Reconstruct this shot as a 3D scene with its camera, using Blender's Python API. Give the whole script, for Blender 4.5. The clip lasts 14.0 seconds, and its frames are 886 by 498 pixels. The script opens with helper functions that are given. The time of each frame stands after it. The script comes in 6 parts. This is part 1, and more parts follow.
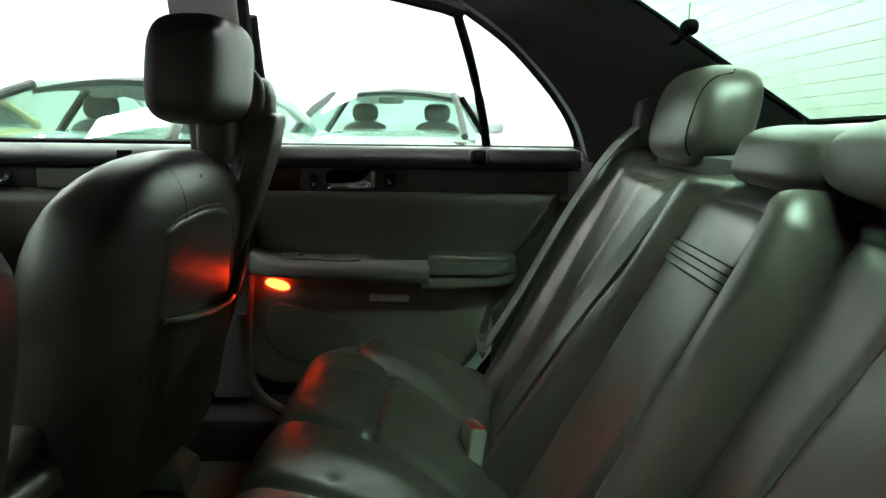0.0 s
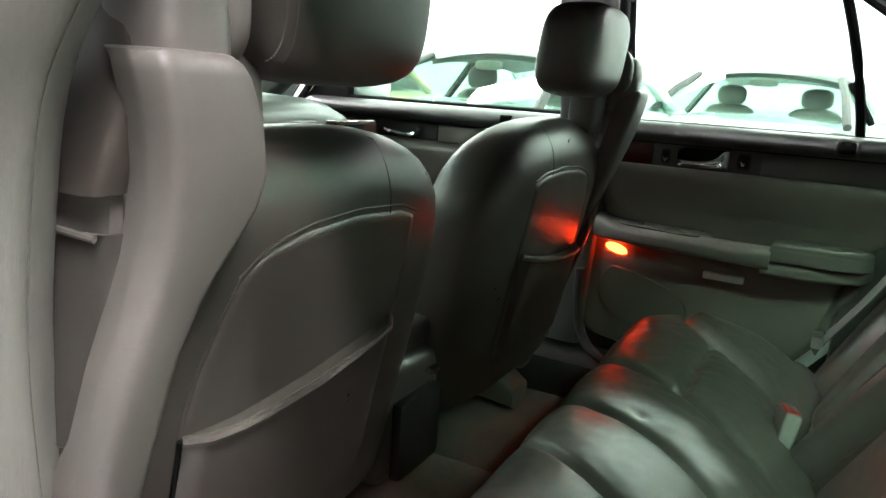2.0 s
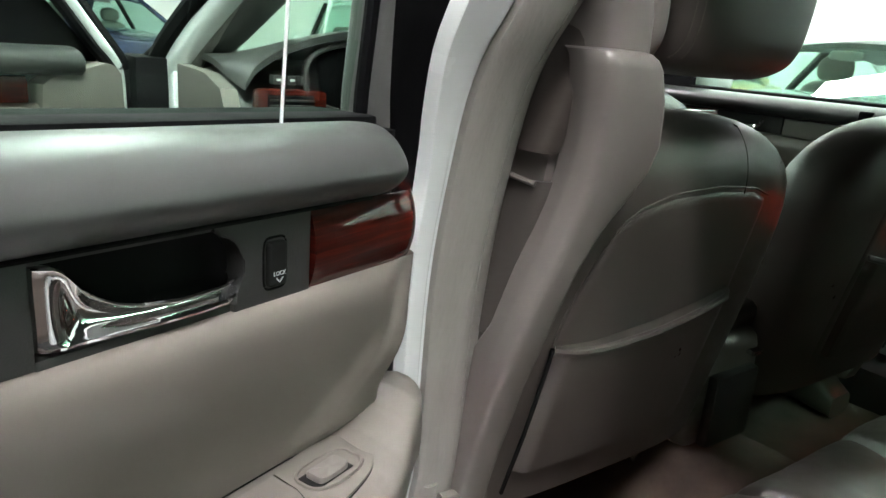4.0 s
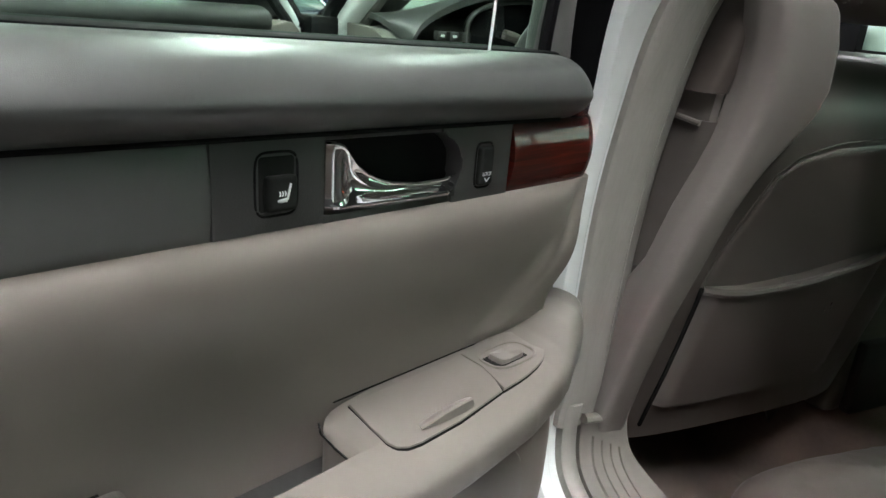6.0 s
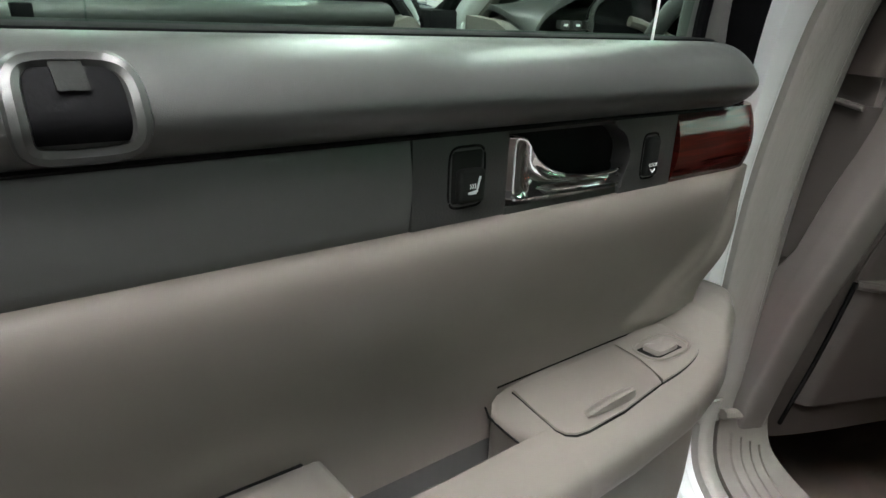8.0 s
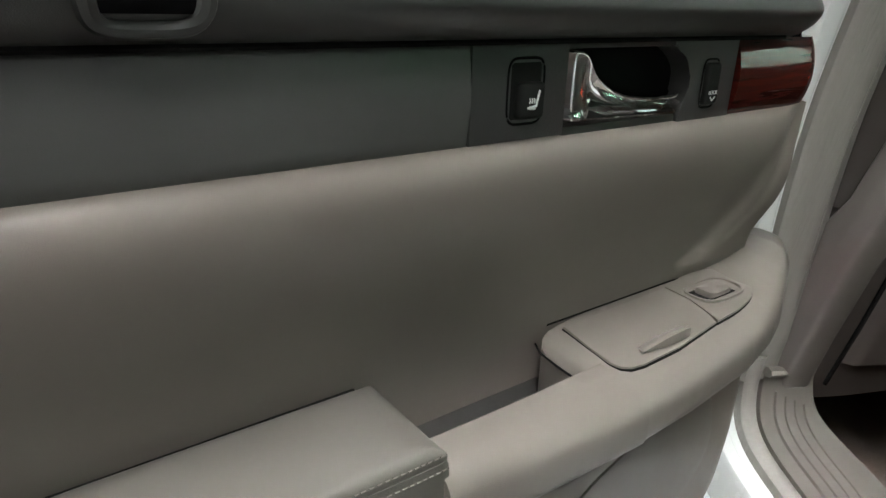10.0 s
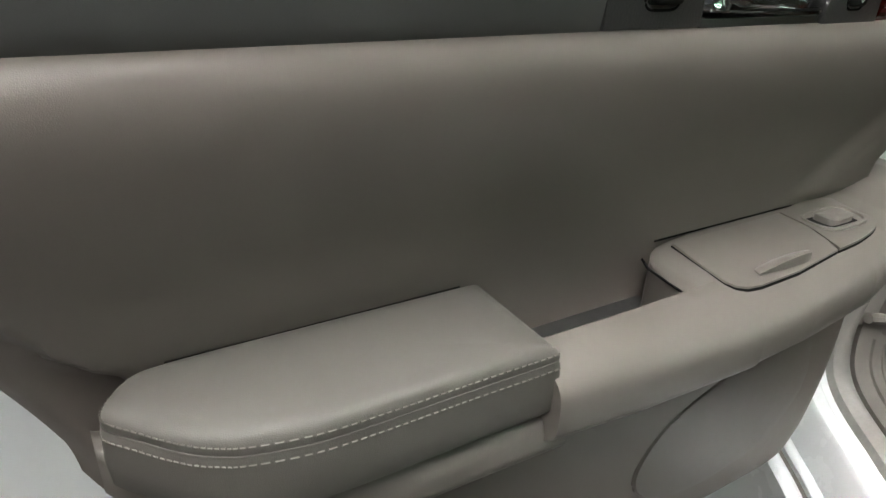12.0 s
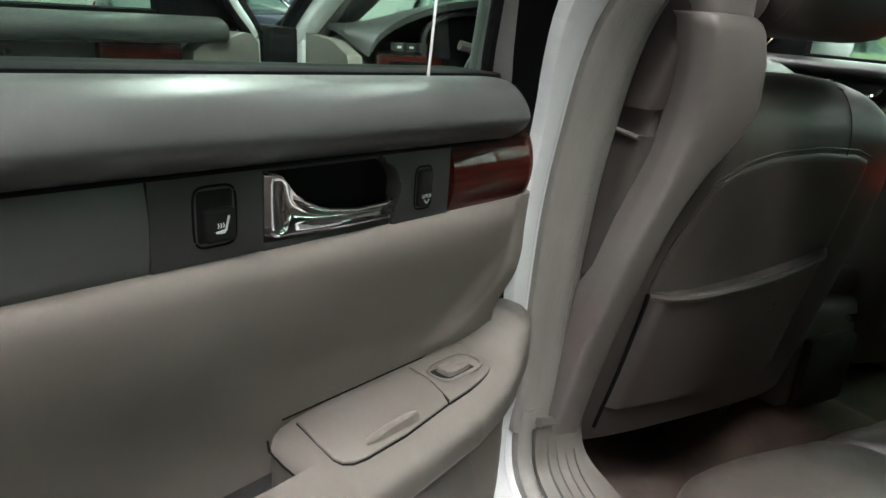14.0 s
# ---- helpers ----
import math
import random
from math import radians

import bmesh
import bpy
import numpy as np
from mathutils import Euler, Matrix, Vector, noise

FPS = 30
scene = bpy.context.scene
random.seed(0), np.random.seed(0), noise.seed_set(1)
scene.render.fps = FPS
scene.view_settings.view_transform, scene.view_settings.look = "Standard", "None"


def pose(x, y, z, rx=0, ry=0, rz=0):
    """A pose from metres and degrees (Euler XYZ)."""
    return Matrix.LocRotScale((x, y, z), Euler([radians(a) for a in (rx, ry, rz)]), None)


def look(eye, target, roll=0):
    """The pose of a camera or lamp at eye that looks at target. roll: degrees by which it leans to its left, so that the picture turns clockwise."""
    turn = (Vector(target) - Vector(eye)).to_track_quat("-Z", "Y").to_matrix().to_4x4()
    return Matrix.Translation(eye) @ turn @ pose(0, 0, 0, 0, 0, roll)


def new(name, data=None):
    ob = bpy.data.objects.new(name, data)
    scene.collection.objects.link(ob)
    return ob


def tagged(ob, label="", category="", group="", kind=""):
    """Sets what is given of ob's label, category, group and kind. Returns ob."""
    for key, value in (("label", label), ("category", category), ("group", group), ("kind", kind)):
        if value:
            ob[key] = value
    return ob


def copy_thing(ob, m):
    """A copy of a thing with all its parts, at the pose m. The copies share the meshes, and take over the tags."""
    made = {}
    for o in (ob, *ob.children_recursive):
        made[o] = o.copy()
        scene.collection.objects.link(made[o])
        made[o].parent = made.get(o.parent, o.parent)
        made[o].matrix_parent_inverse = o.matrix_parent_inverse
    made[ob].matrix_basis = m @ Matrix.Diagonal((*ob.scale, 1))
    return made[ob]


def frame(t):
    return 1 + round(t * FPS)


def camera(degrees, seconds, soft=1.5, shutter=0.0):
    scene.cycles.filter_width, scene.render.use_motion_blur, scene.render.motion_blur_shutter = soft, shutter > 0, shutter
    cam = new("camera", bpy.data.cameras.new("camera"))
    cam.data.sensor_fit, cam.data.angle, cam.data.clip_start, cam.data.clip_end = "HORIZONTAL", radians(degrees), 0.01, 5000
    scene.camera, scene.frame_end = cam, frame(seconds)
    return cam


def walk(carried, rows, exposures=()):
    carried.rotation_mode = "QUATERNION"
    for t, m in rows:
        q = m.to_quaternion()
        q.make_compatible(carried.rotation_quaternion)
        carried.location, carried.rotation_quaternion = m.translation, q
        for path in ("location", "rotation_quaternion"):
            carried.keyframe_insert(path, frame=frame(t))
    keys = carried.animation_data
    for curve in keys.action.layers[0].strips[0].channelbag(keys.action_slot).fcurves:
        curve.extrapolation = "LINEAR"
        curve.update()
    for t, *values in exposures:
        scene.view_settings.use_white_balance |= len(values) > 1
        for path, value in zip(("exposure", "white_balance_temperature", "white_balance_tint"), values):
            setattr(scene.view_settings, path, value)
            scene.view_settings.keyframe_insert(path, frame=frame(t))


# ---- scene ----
cam = camera(65.8, 14.0)
METRES, EYE, TILT, LEAN, TURN = 0.78, 1.05, -10.0, 0.0, 0.0
PATH = [
    (0, (0.016, -0.008, 1.034), (-0.023, 1.957, 0.664), 0.6),
    (0.5, (0.021, -0.027, 1.036), (-0.084, 1.932, 0.65), 0.6),
    (1, (0.023, -0.08, 1.03), (-0.217, 1.866, 0.639), 2.6),
    (1.5, (0.029, -0.117, 1.025), (-0.561, 1.746, 0.598), 3.8),
    (2, (0.045, -0.155, 1.032), (-0.904, 1.542, 0.564), 3.6),
    (2.5, (0.058, -0.212, 1.035), (-1.155, 1.298, 0.537), 3.4),
    (3, (0.071, -0.256, 1.034), (-1.297, 1.106, 0.509), 4.2),
    (3.5, (0.078, -0.288, 1.035), (-1.401, 0.945, 0.495), 4.7),
    (4, (0.094, -0.314, 1.033), (-1.465, 0.805, 0.469), 4.7),
    (4.2, (0.1, -0.324, 1.034), (-1.488, 0.746, 0.456), 4.9),
    (6.3, (0.145, -0.403, 1.005), (-1.578, 0.356, 0.328), 4.4),
    (6.5, (0.142, -0.41, 1.006), (-1.593, 0.31, 0.32), 4.2),
    (7, (0.14, -0.423, 1.009), (-1.626, 0.204, 0.313), 3.2),
    (7.5, (0.139, -0.434, 1.009), (-1.644, 0.14, 0.308), 2.6),
    (9.8, (0.134, -0.456, 0.978), (-1.66, 0.033, 0.242), 1.3),
    (10, (0.134, -0.458, 0.972), (-1.654, 0.022, 0.217), 1.6),
    (10.5, (0.132, -0.461, 0.961), (-1.644, -0.005, 0.163), 1.8),
    (11, (0.13, -0.469, 0.947), (-1.639, -0.062, 0.107), 1.6),
    (11.5, (0.126, -0.482, 0.943), (-1.637, -0.133, 0.066), 2.6),
    (12, (0.125, -0.484, 0.943), (-1.628, -0.183, 0.028), 2.5),
    (12.5, (0.128, -0.469, 0.949), (-1.6, -0.092, 0.016), 3.7),
    (13, (0.132, -0.45, 0.958), (-1.584, 0.032, 0.049), 4.0),
    (13.5, (0.141, -0.422, 0.998), (-1.587, 0.23, 0.23), 4.6),
    (14, (0.164, -0.38, 1.027), (-1.508, 0.5, 0.371), 4.3),
]
walk(cam, [(t, look(eye, target, roll)) for t, eye, target, roll in PATH], [(0, 0.0, 6500, 13), (1.0, 0.15, 6500, 13), (1.5, 0.4, 6500, 13), (2.0, 0.7, 6500, 12), (2.5, 0.65, 6500, 12), (3.0, 0.4, 6500, 13), (4.0, 0.1, 6500, 13), (6.5, -0.27, 6450, 12), (10, -0.42, 6550, 11), (12.5, -0.54, 6600, 11), (14, -0.36, 6500, 12)])

# ---- light ----
world = bpy.data.worlds.new("showroom_air")
world.use_nodes = True
world.node_tree.nodes["Background"].inputs[0].default_value = (0.8, 0.9, 1.0, 1)
world.node_tree.nodes["Background"].inputs[1].default_value = 0.003
scene.world = world
PANEL_GLOW = 70.0      # radiance of the ceiling tubes
DOOR_LAMP_GLOW = 28.0   # radiance of the orange courtesy lamps


# ---- materials ----
def mat(name, color, rough=0.5, metal=0.0, coat=0.0, noise_scale=0.0, noise_amount=0.0, bump=0.0, bump_scale=400.0,
        grain="noise", spec=0.5, sheen=0.0, emit=None, emit_strength=0.0, rough_var=0.08, stretch=None, wear=0.0):
    m = bpy.data.materials.new(name)
    m.use_nodes = True
    nt = m.node_tree
    b = nt.nodes["Principled BSDF"]
    b.inputs["Base Color"].default_value = (*color, 1)
    b.inputs["Roughness"].default_value = rough
    b.inputs["Metallic"].default_value = metal
    b.inputs["Coat Weight"].default_value = coat
    b.inputs["Coat Roughness"].default_value = 0.06
    b.inputs["Specular IOR Level"].default_value = spec
    b.inputs["Sheen Weight"].default_value = sheen
    if emit:
        b.inputs["Emission Color"].default_value = (*emit, 1)
        b.inputs["Emission Strength"].default_value = emit_strength
    tc = nt.nodes.new("ShaderNodeNewGeometry")
    vec = tc.outputs["Position"]
    if stretch:
        mp = nt.nodes.new("ShaderNodeMapping")
        mp.inputs["Scale"].default_value = stretch
        nt.links.new(vec, mp.inputs["Vector"])
        vec = mp.outputs["Vector"]
    if noise_amount:
        n1 = nt.nodes.new("ShaderNodeTexNoise")
        n1.inputs["Scale"].default_value = noise_scale
        n1.inputs["Detail"].default_value = 6
        n2 = nt.nodes.new("ShaderNodeTexNoise")
        n2.inputs["Scale"].default_value = noise_scale * 9
        n2.inputs["Detail"].default_value = 3
        for n in (n1, n2):
            nt.links.new(vec, n.inputs["Vector"])
        mx = nt.nodes.new("ShaderNodeMath")
        mx.operation = "MULTIPLY_ADD"
        nt.links.new(n2.outputs["Fac"], mx.inputs[0])
        mx.inputs[1].default_value = 0.4
        nt.links.new(n1.outputs["Fac"], mx.inputs[2])
        rp = nt.nodes.new("ShaderNodeMapRange")
        rp.inputs["From Min"].default_value, rp.inputs["From Max"].default_value = 0.45, 0.95
        rp.inputs["To Min"].default_value, rp.inputs["To Max"].default_value = 1 - noise_amount, 1 + noise_amount
        nt.links.new(mx.outputs[0], rp.inputs["Value"])
        sc = nt.nodes.new("ShaderNodeVectorMath")
        sc.operation = "SCALE"
        sc.inputs[0].default_value = color
        nt.links.new(rp.outputs[0], sc.inputs["Scale"])
        nt.links.new(sc.outputs[0], b.inputs["Base Color"])
        rr = nt.nodes.new("ShaderNodeMapRange")
        rr.inputs["From Min"].default_value, rr.inputs["From Max"].default_value = 0.45, 0.95
        rr.inputs["To Min"].default_value, rr.inputs["To Max"].default_value = rough - rough_var, rough + rough_var
        nt.links.new(mx.outputs[0], rr.inputs["Value"])
        nt.links.new(rr.outputs[0], b.inputs["Roughness"])
    if bump:
        if grain == "leather":
            g = nt.nodes.new("ShaderNodeTexVoronoi")
            g.feature = "DISTANCE_TO_EDGE"
            out = g.outputs["Distance"]
        else:
            g = nt.nodes.new("ShaderNodeTexNoise")
            g.inputs["Detail"].default_value = 4
            out = g.outputs["Fac"]
        g.inputs["Scale"].default_value = bump_scale
        nt.links.new(vec, g.inputs["Vector"])
        h = out
        if wear:
            w = nt.nodes.new("ShaderNodeTexNoise")
            w.inputs["Scale"].default_value = 14
            w.inputs["Detail"].default_value = 5
            nt.links.new(vec, w.inputs["Vector"])
            ad = nt.nodes.new("ShaderNodeMath")
            ad.operation = "MULTIPLY_ADD"
            nt.links.new(w.outputs["Fac"], ad.inputs[0])
            ad.inputs[1].default_value = wear
            nt.links.new(out, ad.inputs[2])
            h = ad.outputs[0]
        bp = nt.nodes.new("ShaderNodeBump")
        bp.inputs["Strength"].default_value = bump
        bp.inputs["Distance"].default_value = 0.0012
        nt.links.new(h, bp.inputs["Height"])
        nt.links.new(bp.outputs[0], b.inputs["Normal"])
    return m


def wood_material():
    m = bpy.data.materials.new("polished_wood")
    m.use_nodes = True
    nt = m.node_tree
    b = nt.nodes["Principled BSDF"]
    tc = nt.nodes.new("ShaderNodeNewGeometry")
    mp = nt.nodes.new("ShaderNodeMapping")
    mp.inputs["Scale"].default_value = (10, 10, 210)
    nt.links.new(tc.outputs["Position"], mp.inputs["Vector"])
    n = nt.nodes.new("ShaderNodeTexNoise")
    n.inputs["Scale"].default_value = 1.6
    n.inputs["Detail"].default_value = 8
    n.inputs["Distortion"].default_value = 0.6
    nt.links.new(mp.outputs[0], n.inputs["Vector"])
    r = nt.nodes.new("ShaderNodeValToRGB")
    r.color_ramp.elements[0].position, r.color_ramp.elements[0].color = 0.30, (0.020, 0.0022, 0.0013, 1)
    r.color_ramp.elements[1].position, r.color_ramp.elements[1].color = 0.76, (0.085, 0.0075, 0.0030, 1)
    e = r.color_ramp.elements.new(0.52)
    e.color = (0.040, 0.0034, 0.0018, 1)
    nt.links.new(n.outputs["Fac"], r.inputs[0])
    nt.links.new(r.outputs[0], b.inputs["Base Color"])
    b.inputs["Roughness"].default_value = 0.5
    b.inputs["Specular IOR Level"].default_value = 0.1
    b.inputs["Coat Weight"].default_value = 1.0
    b.inputs["Coat Roughness"].default_value = 0.03
    return m


def glass_material(name, tint, gloss=0.04, streaks=0.0):
    m = bpy.data.materials.new(name)
    m.use_nodes = True
    nt = m.node_tree
    nt.nodes.clear()
    out = nt.nodes.new("ShaderNodeOutputMaterial")
    tr = nt.nodes.new("ShaderNodeBsdfTransparent")
    tr.inputs[0].default_value = (*tint, 1)
    gl = nt.nodes.new("ShaderNodeBsdfGlossy")
    gl.inputs["Roughness"].default_value = 0.02
    lw = nt.nodes.new("ShaderNodeLayerWeight")
    lw.inputs["Blend"].default_value = 0.5
    pw = nt.nodes.new("ShaderNodeMath")
    pw.operation = "POWER"
    pw.inputs[1].default_value = 4.5
    nt.links.new(lw.outputs["Facing"], pw.inputs[0])
    fr = nt.nodes.new("ShaderNodeMath")
    fr.operation = "MULTIPLY_ADD"
    fr.inputs[1].default_value, fr.inputs[2].default_value = 0.5, gloss
    nt.links.new(pw.outputs[0], fr.inputs[0])
    mx = nt.nodes.new("ShaderNodeMixShader")
    nt.links.new(fr.outputs[0], mx.inputs[0])
    nt.links.new(tr.outputs[0], mx.inputs[1])
    nt.links.new(gl.outputs[0], mx.inputs[2])
    nt.links.new(mx.outputs[0], out.inputs[0])
    return m


M = {
    "leather": mat("taupe_leather", (0.068, 0.058, 0.051), 0.35, spec=0.85, noise_scale=5, noise_amount=0.07, bump=0.16, bump_scale=1100, grain="leather", wear=0.35),
    "elbow": mat("soft_grey_leather", (0.090, 0.084, 0.074), 0.56, noise_scale=5, noise_amount=0.05, bump=0.10, bump_scale=1200, grain="leather", wear=0.2),
    "leather_puff": mat("soft_taupe_vinyl", (0.150, 0.1325, 0.1165), 0.46, noise_scale=4, noise_amount=0.05, bump=0.09, bump_scale=1300, grain="leather", wear=0.2),
    "plastic": mat("taupe_plastic", (0.129, 0.1175, 0.1035), 0.40, noise_scale=9, noise_amount=0.05, bump=0.1, bump_scale=1400),
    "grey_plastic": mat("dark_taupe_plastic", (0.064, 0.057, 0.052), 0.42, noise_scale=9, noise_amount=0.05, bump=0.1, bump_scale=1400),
    "shell": mat("moulded_taupe_plastic", (0.140, 0.127, 0.117), 0.42, noise_scale=9, noise_amount=0.05, bump=0.1, bump_scale=1400),
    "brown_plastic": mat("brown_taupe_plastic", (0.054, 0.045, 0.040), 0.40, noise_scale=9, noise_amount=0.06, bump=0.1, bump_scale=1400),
    "dark_vinyl": mat("charcoal_vinyl", (0.040, 0.042, 0.040), 0.36, noise_scale=12, noise_amount=0.06, bump=0.08, bump_scale=1200, grain="leather"),
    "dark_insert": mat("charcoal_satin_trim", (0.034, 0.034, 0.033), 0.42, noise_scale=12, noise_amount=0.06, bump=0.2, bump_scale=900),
    "hook": mat("matt_charcoal_plastic", (0.012, 0.013, 0.012), 0.7, spec=0.08, noise_scale=12, noise_amount=0.06, bump=0.1, bump_scale=900),
    "strip_vinyl": mat("grey_green_vinyl", (0.070, 0.072, 0.069), 0.42, noise_scale=12, noise_amount=0.06, bump=0.1, bump_scale=1300, grain="leather"),
    "black": mat("black_rubber", (0.004, 0.004, 0.0045), 0.75, spec=0.06, noise_scale=20, noise_amount=0.15, bump=0.2, bump_scale=300),
    # for joints, and for dark lines that stand in for contact shade
    "gap": mat("dark_joint_and_shade", (0.006, 0.006, 0.006), 0.8, spec=0.1),
    "carpet": mat("brown_carpet", (0.150, 0.105, 0.084), 0.95, noise_scale=16, noise_amount=0.3, bump=1.0, bump_scale=900, sheen=0.3),
    "lining": mat("grey_headlining", (0.055, 0.057, 0.053), 0.9, noise_scale=10, noise_amount=0.1, bump=0.5, bump_scale=900, sheen=0.2),
    "paint": mat("silver_white_paint", (0.80, 0.84, 0.84), 0.25, coat=0.9, noise_scale=3, noise_amount=0.02),
    "paint_far": mat("white_car_paint", (0.82, 0.83, 0.84), 0.25, coat=0.9, noise_scale=3, noise_amount=0.02),
    "paint_blue": mat("dark_blue_car_paint", (0.02, 0.03, 0.07), 0.25, coat=0.9, noise_scale=3, noise_amount=0.04),
    "paint_yellow": mat("straw_car_paint", (0.62, 0.47, 0.25), 0.25, coat=0.9, noise_scale=3, noise_amount=0.03),
    "seal": mat("grey_weatherstrip", (0.255, 0.245, 0.225), 0.55, noise_scale=30, noise_amount=0.1, bump=0.4, bump_scale=260, stretch=(1, 1, 0.12)),
    "sill": mat("grey_sill_plastic", (0.15, 0.14, 0.124), 0.42, noise_scale=14, noise_amount=0.08, bump=0.25, bump_scale=800),
    "chrome": mat("polished_chrome", (0.86, 0.87, 0.88), 0.05, 1.0),
    "steel": mat("brushed_steel", (0.6, 0.6, 0.6), 0.3, 1.0),
    "wood": wood_material(),
    "belt": mat("grey_belt_webbing", (0.12, 0.12, 0.112), 0.75, noise_scale=30, noise_amount=0.1, bump=0.8, bump_scale=500, stretch=(1, 1, 4)),
    "red": mat("red_button_plastic", (0.55, 0.02, 0.015), 0.35),
    "buckle": mat("pale_grey_buckle_plastic", (0.26, 0.26, 0.245), 0.45, noise_scale=20, noise_amount=0.05),
    "mark": mat("white_print", (0.75, 0.78, 0.78), 0.5),
    # seam tone with the shade of the stitched groove put into its colour
    "groove": mat("shaded_leather_seam", (0.07, 0.063, 0.057), 0.7),
    "thread": mat("pale_thread", (0.14, 0.13, 0.114), 0.8),
    "amber": mat("lit_amber_lens", (1.0, 0.35, 0.1), 0.3, emit=(1.0, 0.040, 0.007), emit_strength=DOOR_LAMP_GLOW),
    "reflector": mat("pale_reflector", (0.85, 0.86, 0.86), 0.25, noise_scale=60, noise_amount=0.1),
    "glass": glass_material("clear_green_glass", (0.81, 0.924, 0.86)),
    "rear_glass": glass_material("tinted_rear_glass", (0.66, 0.87, 0.74)),
    "car_glass": glass_material("pale_green_car_glass", (0.84, 0.94, 0.905)),
    "wall": mat("white_wall_paint", (0.86, 0.86, 0.85), 0.6, noise_scale=1.5, noise_amount=0.02, bump=0.1, bump_scale=200),
    "wall_grey": mat("dark_unseen_wall", (0.035, 0.035, 0.035), 0.7, noise_scale=1.5, noise_amount=0.05, bump=0.1, bump_scale=200),
    "wall_mid": mat("dim_unseen_wall", (0.11, 0.112, 0.112), 0.7, noise_scale=1.5, noise_amount=0.05, bump=0.1, bump_scale=200),
    "ceiling": mat("dimmed_ceiling_tile", (0.28, 0.30, 0.29), 0.8, noise_scale=8, noise_amount=0.04, bump=0.5, bump_scale=150),
    "tube": mat("lit_tube_panel", (1, 1, 1), 0.5, emit=(1.0, 1.0, 0.98), emit_strength=PANEL_GLOW),
    "floor": mat("showroom_floor", (0.030, 0.023, 0.019), 0.36, noise_scale=9, noise_amount=0.22, bump=0.15, bump_scale=60, coat=0.12),
    "tyre": mat("black_tyre", (0.02, 0.02, 0.02), 0.8, noise_scale=30, noise_amount=0.2, bump=0.4, bump_scale=120),
    "rim": mat("alloy_rim", (0.6, 0.61, 0.62), 0.28, 1.0),
    "lens": mat("clear_lamp_lens", (0.7, 0.72, 0.74), 0.1, coat=1.0),
    "tail": mat("red_lamp_lens", (0.35, 0.02, 0.015), 0.15, coat=1.0),
    "wire": mat("rust_heating_wire", (0.25, 0.22, 0.16), 0.6),
}


# ---- mesh helpers ----
def lerp(a, b, t):
    return a + (b - a) * t


def smooth(t):
    t = min(1.0, max(0.0, t))
    return t * t * (3 - 2 * t)


def table(x, pairs):
    """Smooth reading of a short table of (x, value)."""
    if x <= pairs[0][0]:
        return pairs[0][1]
    for (xa, a), (xb, b) in zip(pairs, pairs[1:]):
        if x <= xb:
            return lerp(a, b, (x - xa) / (xb - xa))
    return pairs[-1][1]


def thing(name, at, label, category, group="", kind=""):
    ob = new(name)
    ob.location = at
    ob.empty_display_size = 0.05
    return tagged(ob, label, category, group, kind)


def origin_of(ob):
    v = Vector((0, 0, 0))
    while ob:
        v += ob.location
        ob = ob.parent
    return v


def part(name, bm, material, parent=None, label="", m=None, flat=False):
    """One bmesh, in world places (or moved by m), as one mesh object under its thing."""
    if m is not None:
        bm.transform(m)
    bmesh.ops.recalc_face_normals(bm, faces=bm.faces)
    base = origin_of(parent)
    if base.length:
        bmesh.ops.translate(bm, verts=bm.verts, vec=-base)
    me = bpy.data.meshes.new(name)
    bm.to_mesh(me)
    bm.free()
    me.materials.append(material)
    if not flat:
        me.shade_smooth()
        me.set_sharp_from_angle(angle=radians(38))
    ob = new(name, me)
    ob.parent = parent
    if label:
        ob["label"] = label
    return ob


def setting(name, bm, material, label, category=""):
    ob = part(name, bm, material)
    return tagged(ob, label, category or name.split("_")[0], "", "structure")


def sheet(front, back, nu, nv):
    """A closed slab between two surfaces of (u, v)."""
    bm = bmesh.new()
    lay = []
    for fn in (front, back):
        lay.append([[bm.verts.new(fn(i / nu, j / nv)) for i in range(nu + 1)] for j in range(nv + 1)])
    a, b = lay
    for j in range(nv):
        for i in range(nu):
            bm.faces.new((a[j][i], a[j][i + 1], a[j + 1][i + 1], a[j + 1][i]))
            bm.faces.new((b[j][i], b[j + 1][i], b[j + 1][i + 1], b[j][i + 1]))
    for i in range(nu):
        bm.faces.new((a[0][i], b[0][i], b[0][i + 1], a[0][i + 1]))
        bm.faces.new((a[nv][i], a[nv][i + 1], b[nv][i + 1], b[nv][i]))
    for j in range(nv):
        bm.faces.new((a[j][0], a[j + 1][0], b[j + 1][0], b[j][0]))
        bm.faces.new((a[j][nu], b[j][nu], b[j + 1][nu], a[j + 1][nu]))
    return bm


def loft(loops, caps=True):
    bm = bmesh.new()
    rows = [[bm.verts.new(p) for p in loop] for loop in loops]
    n = len(rows[0])
    for a, b in zip(rows, rows[1:]):
        for i in range(n):
            bm.faces.new((a[i], a[(i + 1) % n], b[(i + 1) % n], b[i]))
    if caps:
        bm.faces.new(rows[0][::-1])
        bm.faces.new(rows[-1])
    return bm


def oval(a, b, power=2.0, count=24):
    """A superellipse round zero, as pairs."""
    out = []
    for i in range(count):
        t = 2 * math.pi * (i + 0.5) / count
        c, s = math.cos(t), math.sin(t)
        out.append((a * math.copysign(abs(c) ** (2 / power), c), b * math.copysign(abs(s) ** (2 / power), s)))
    return out


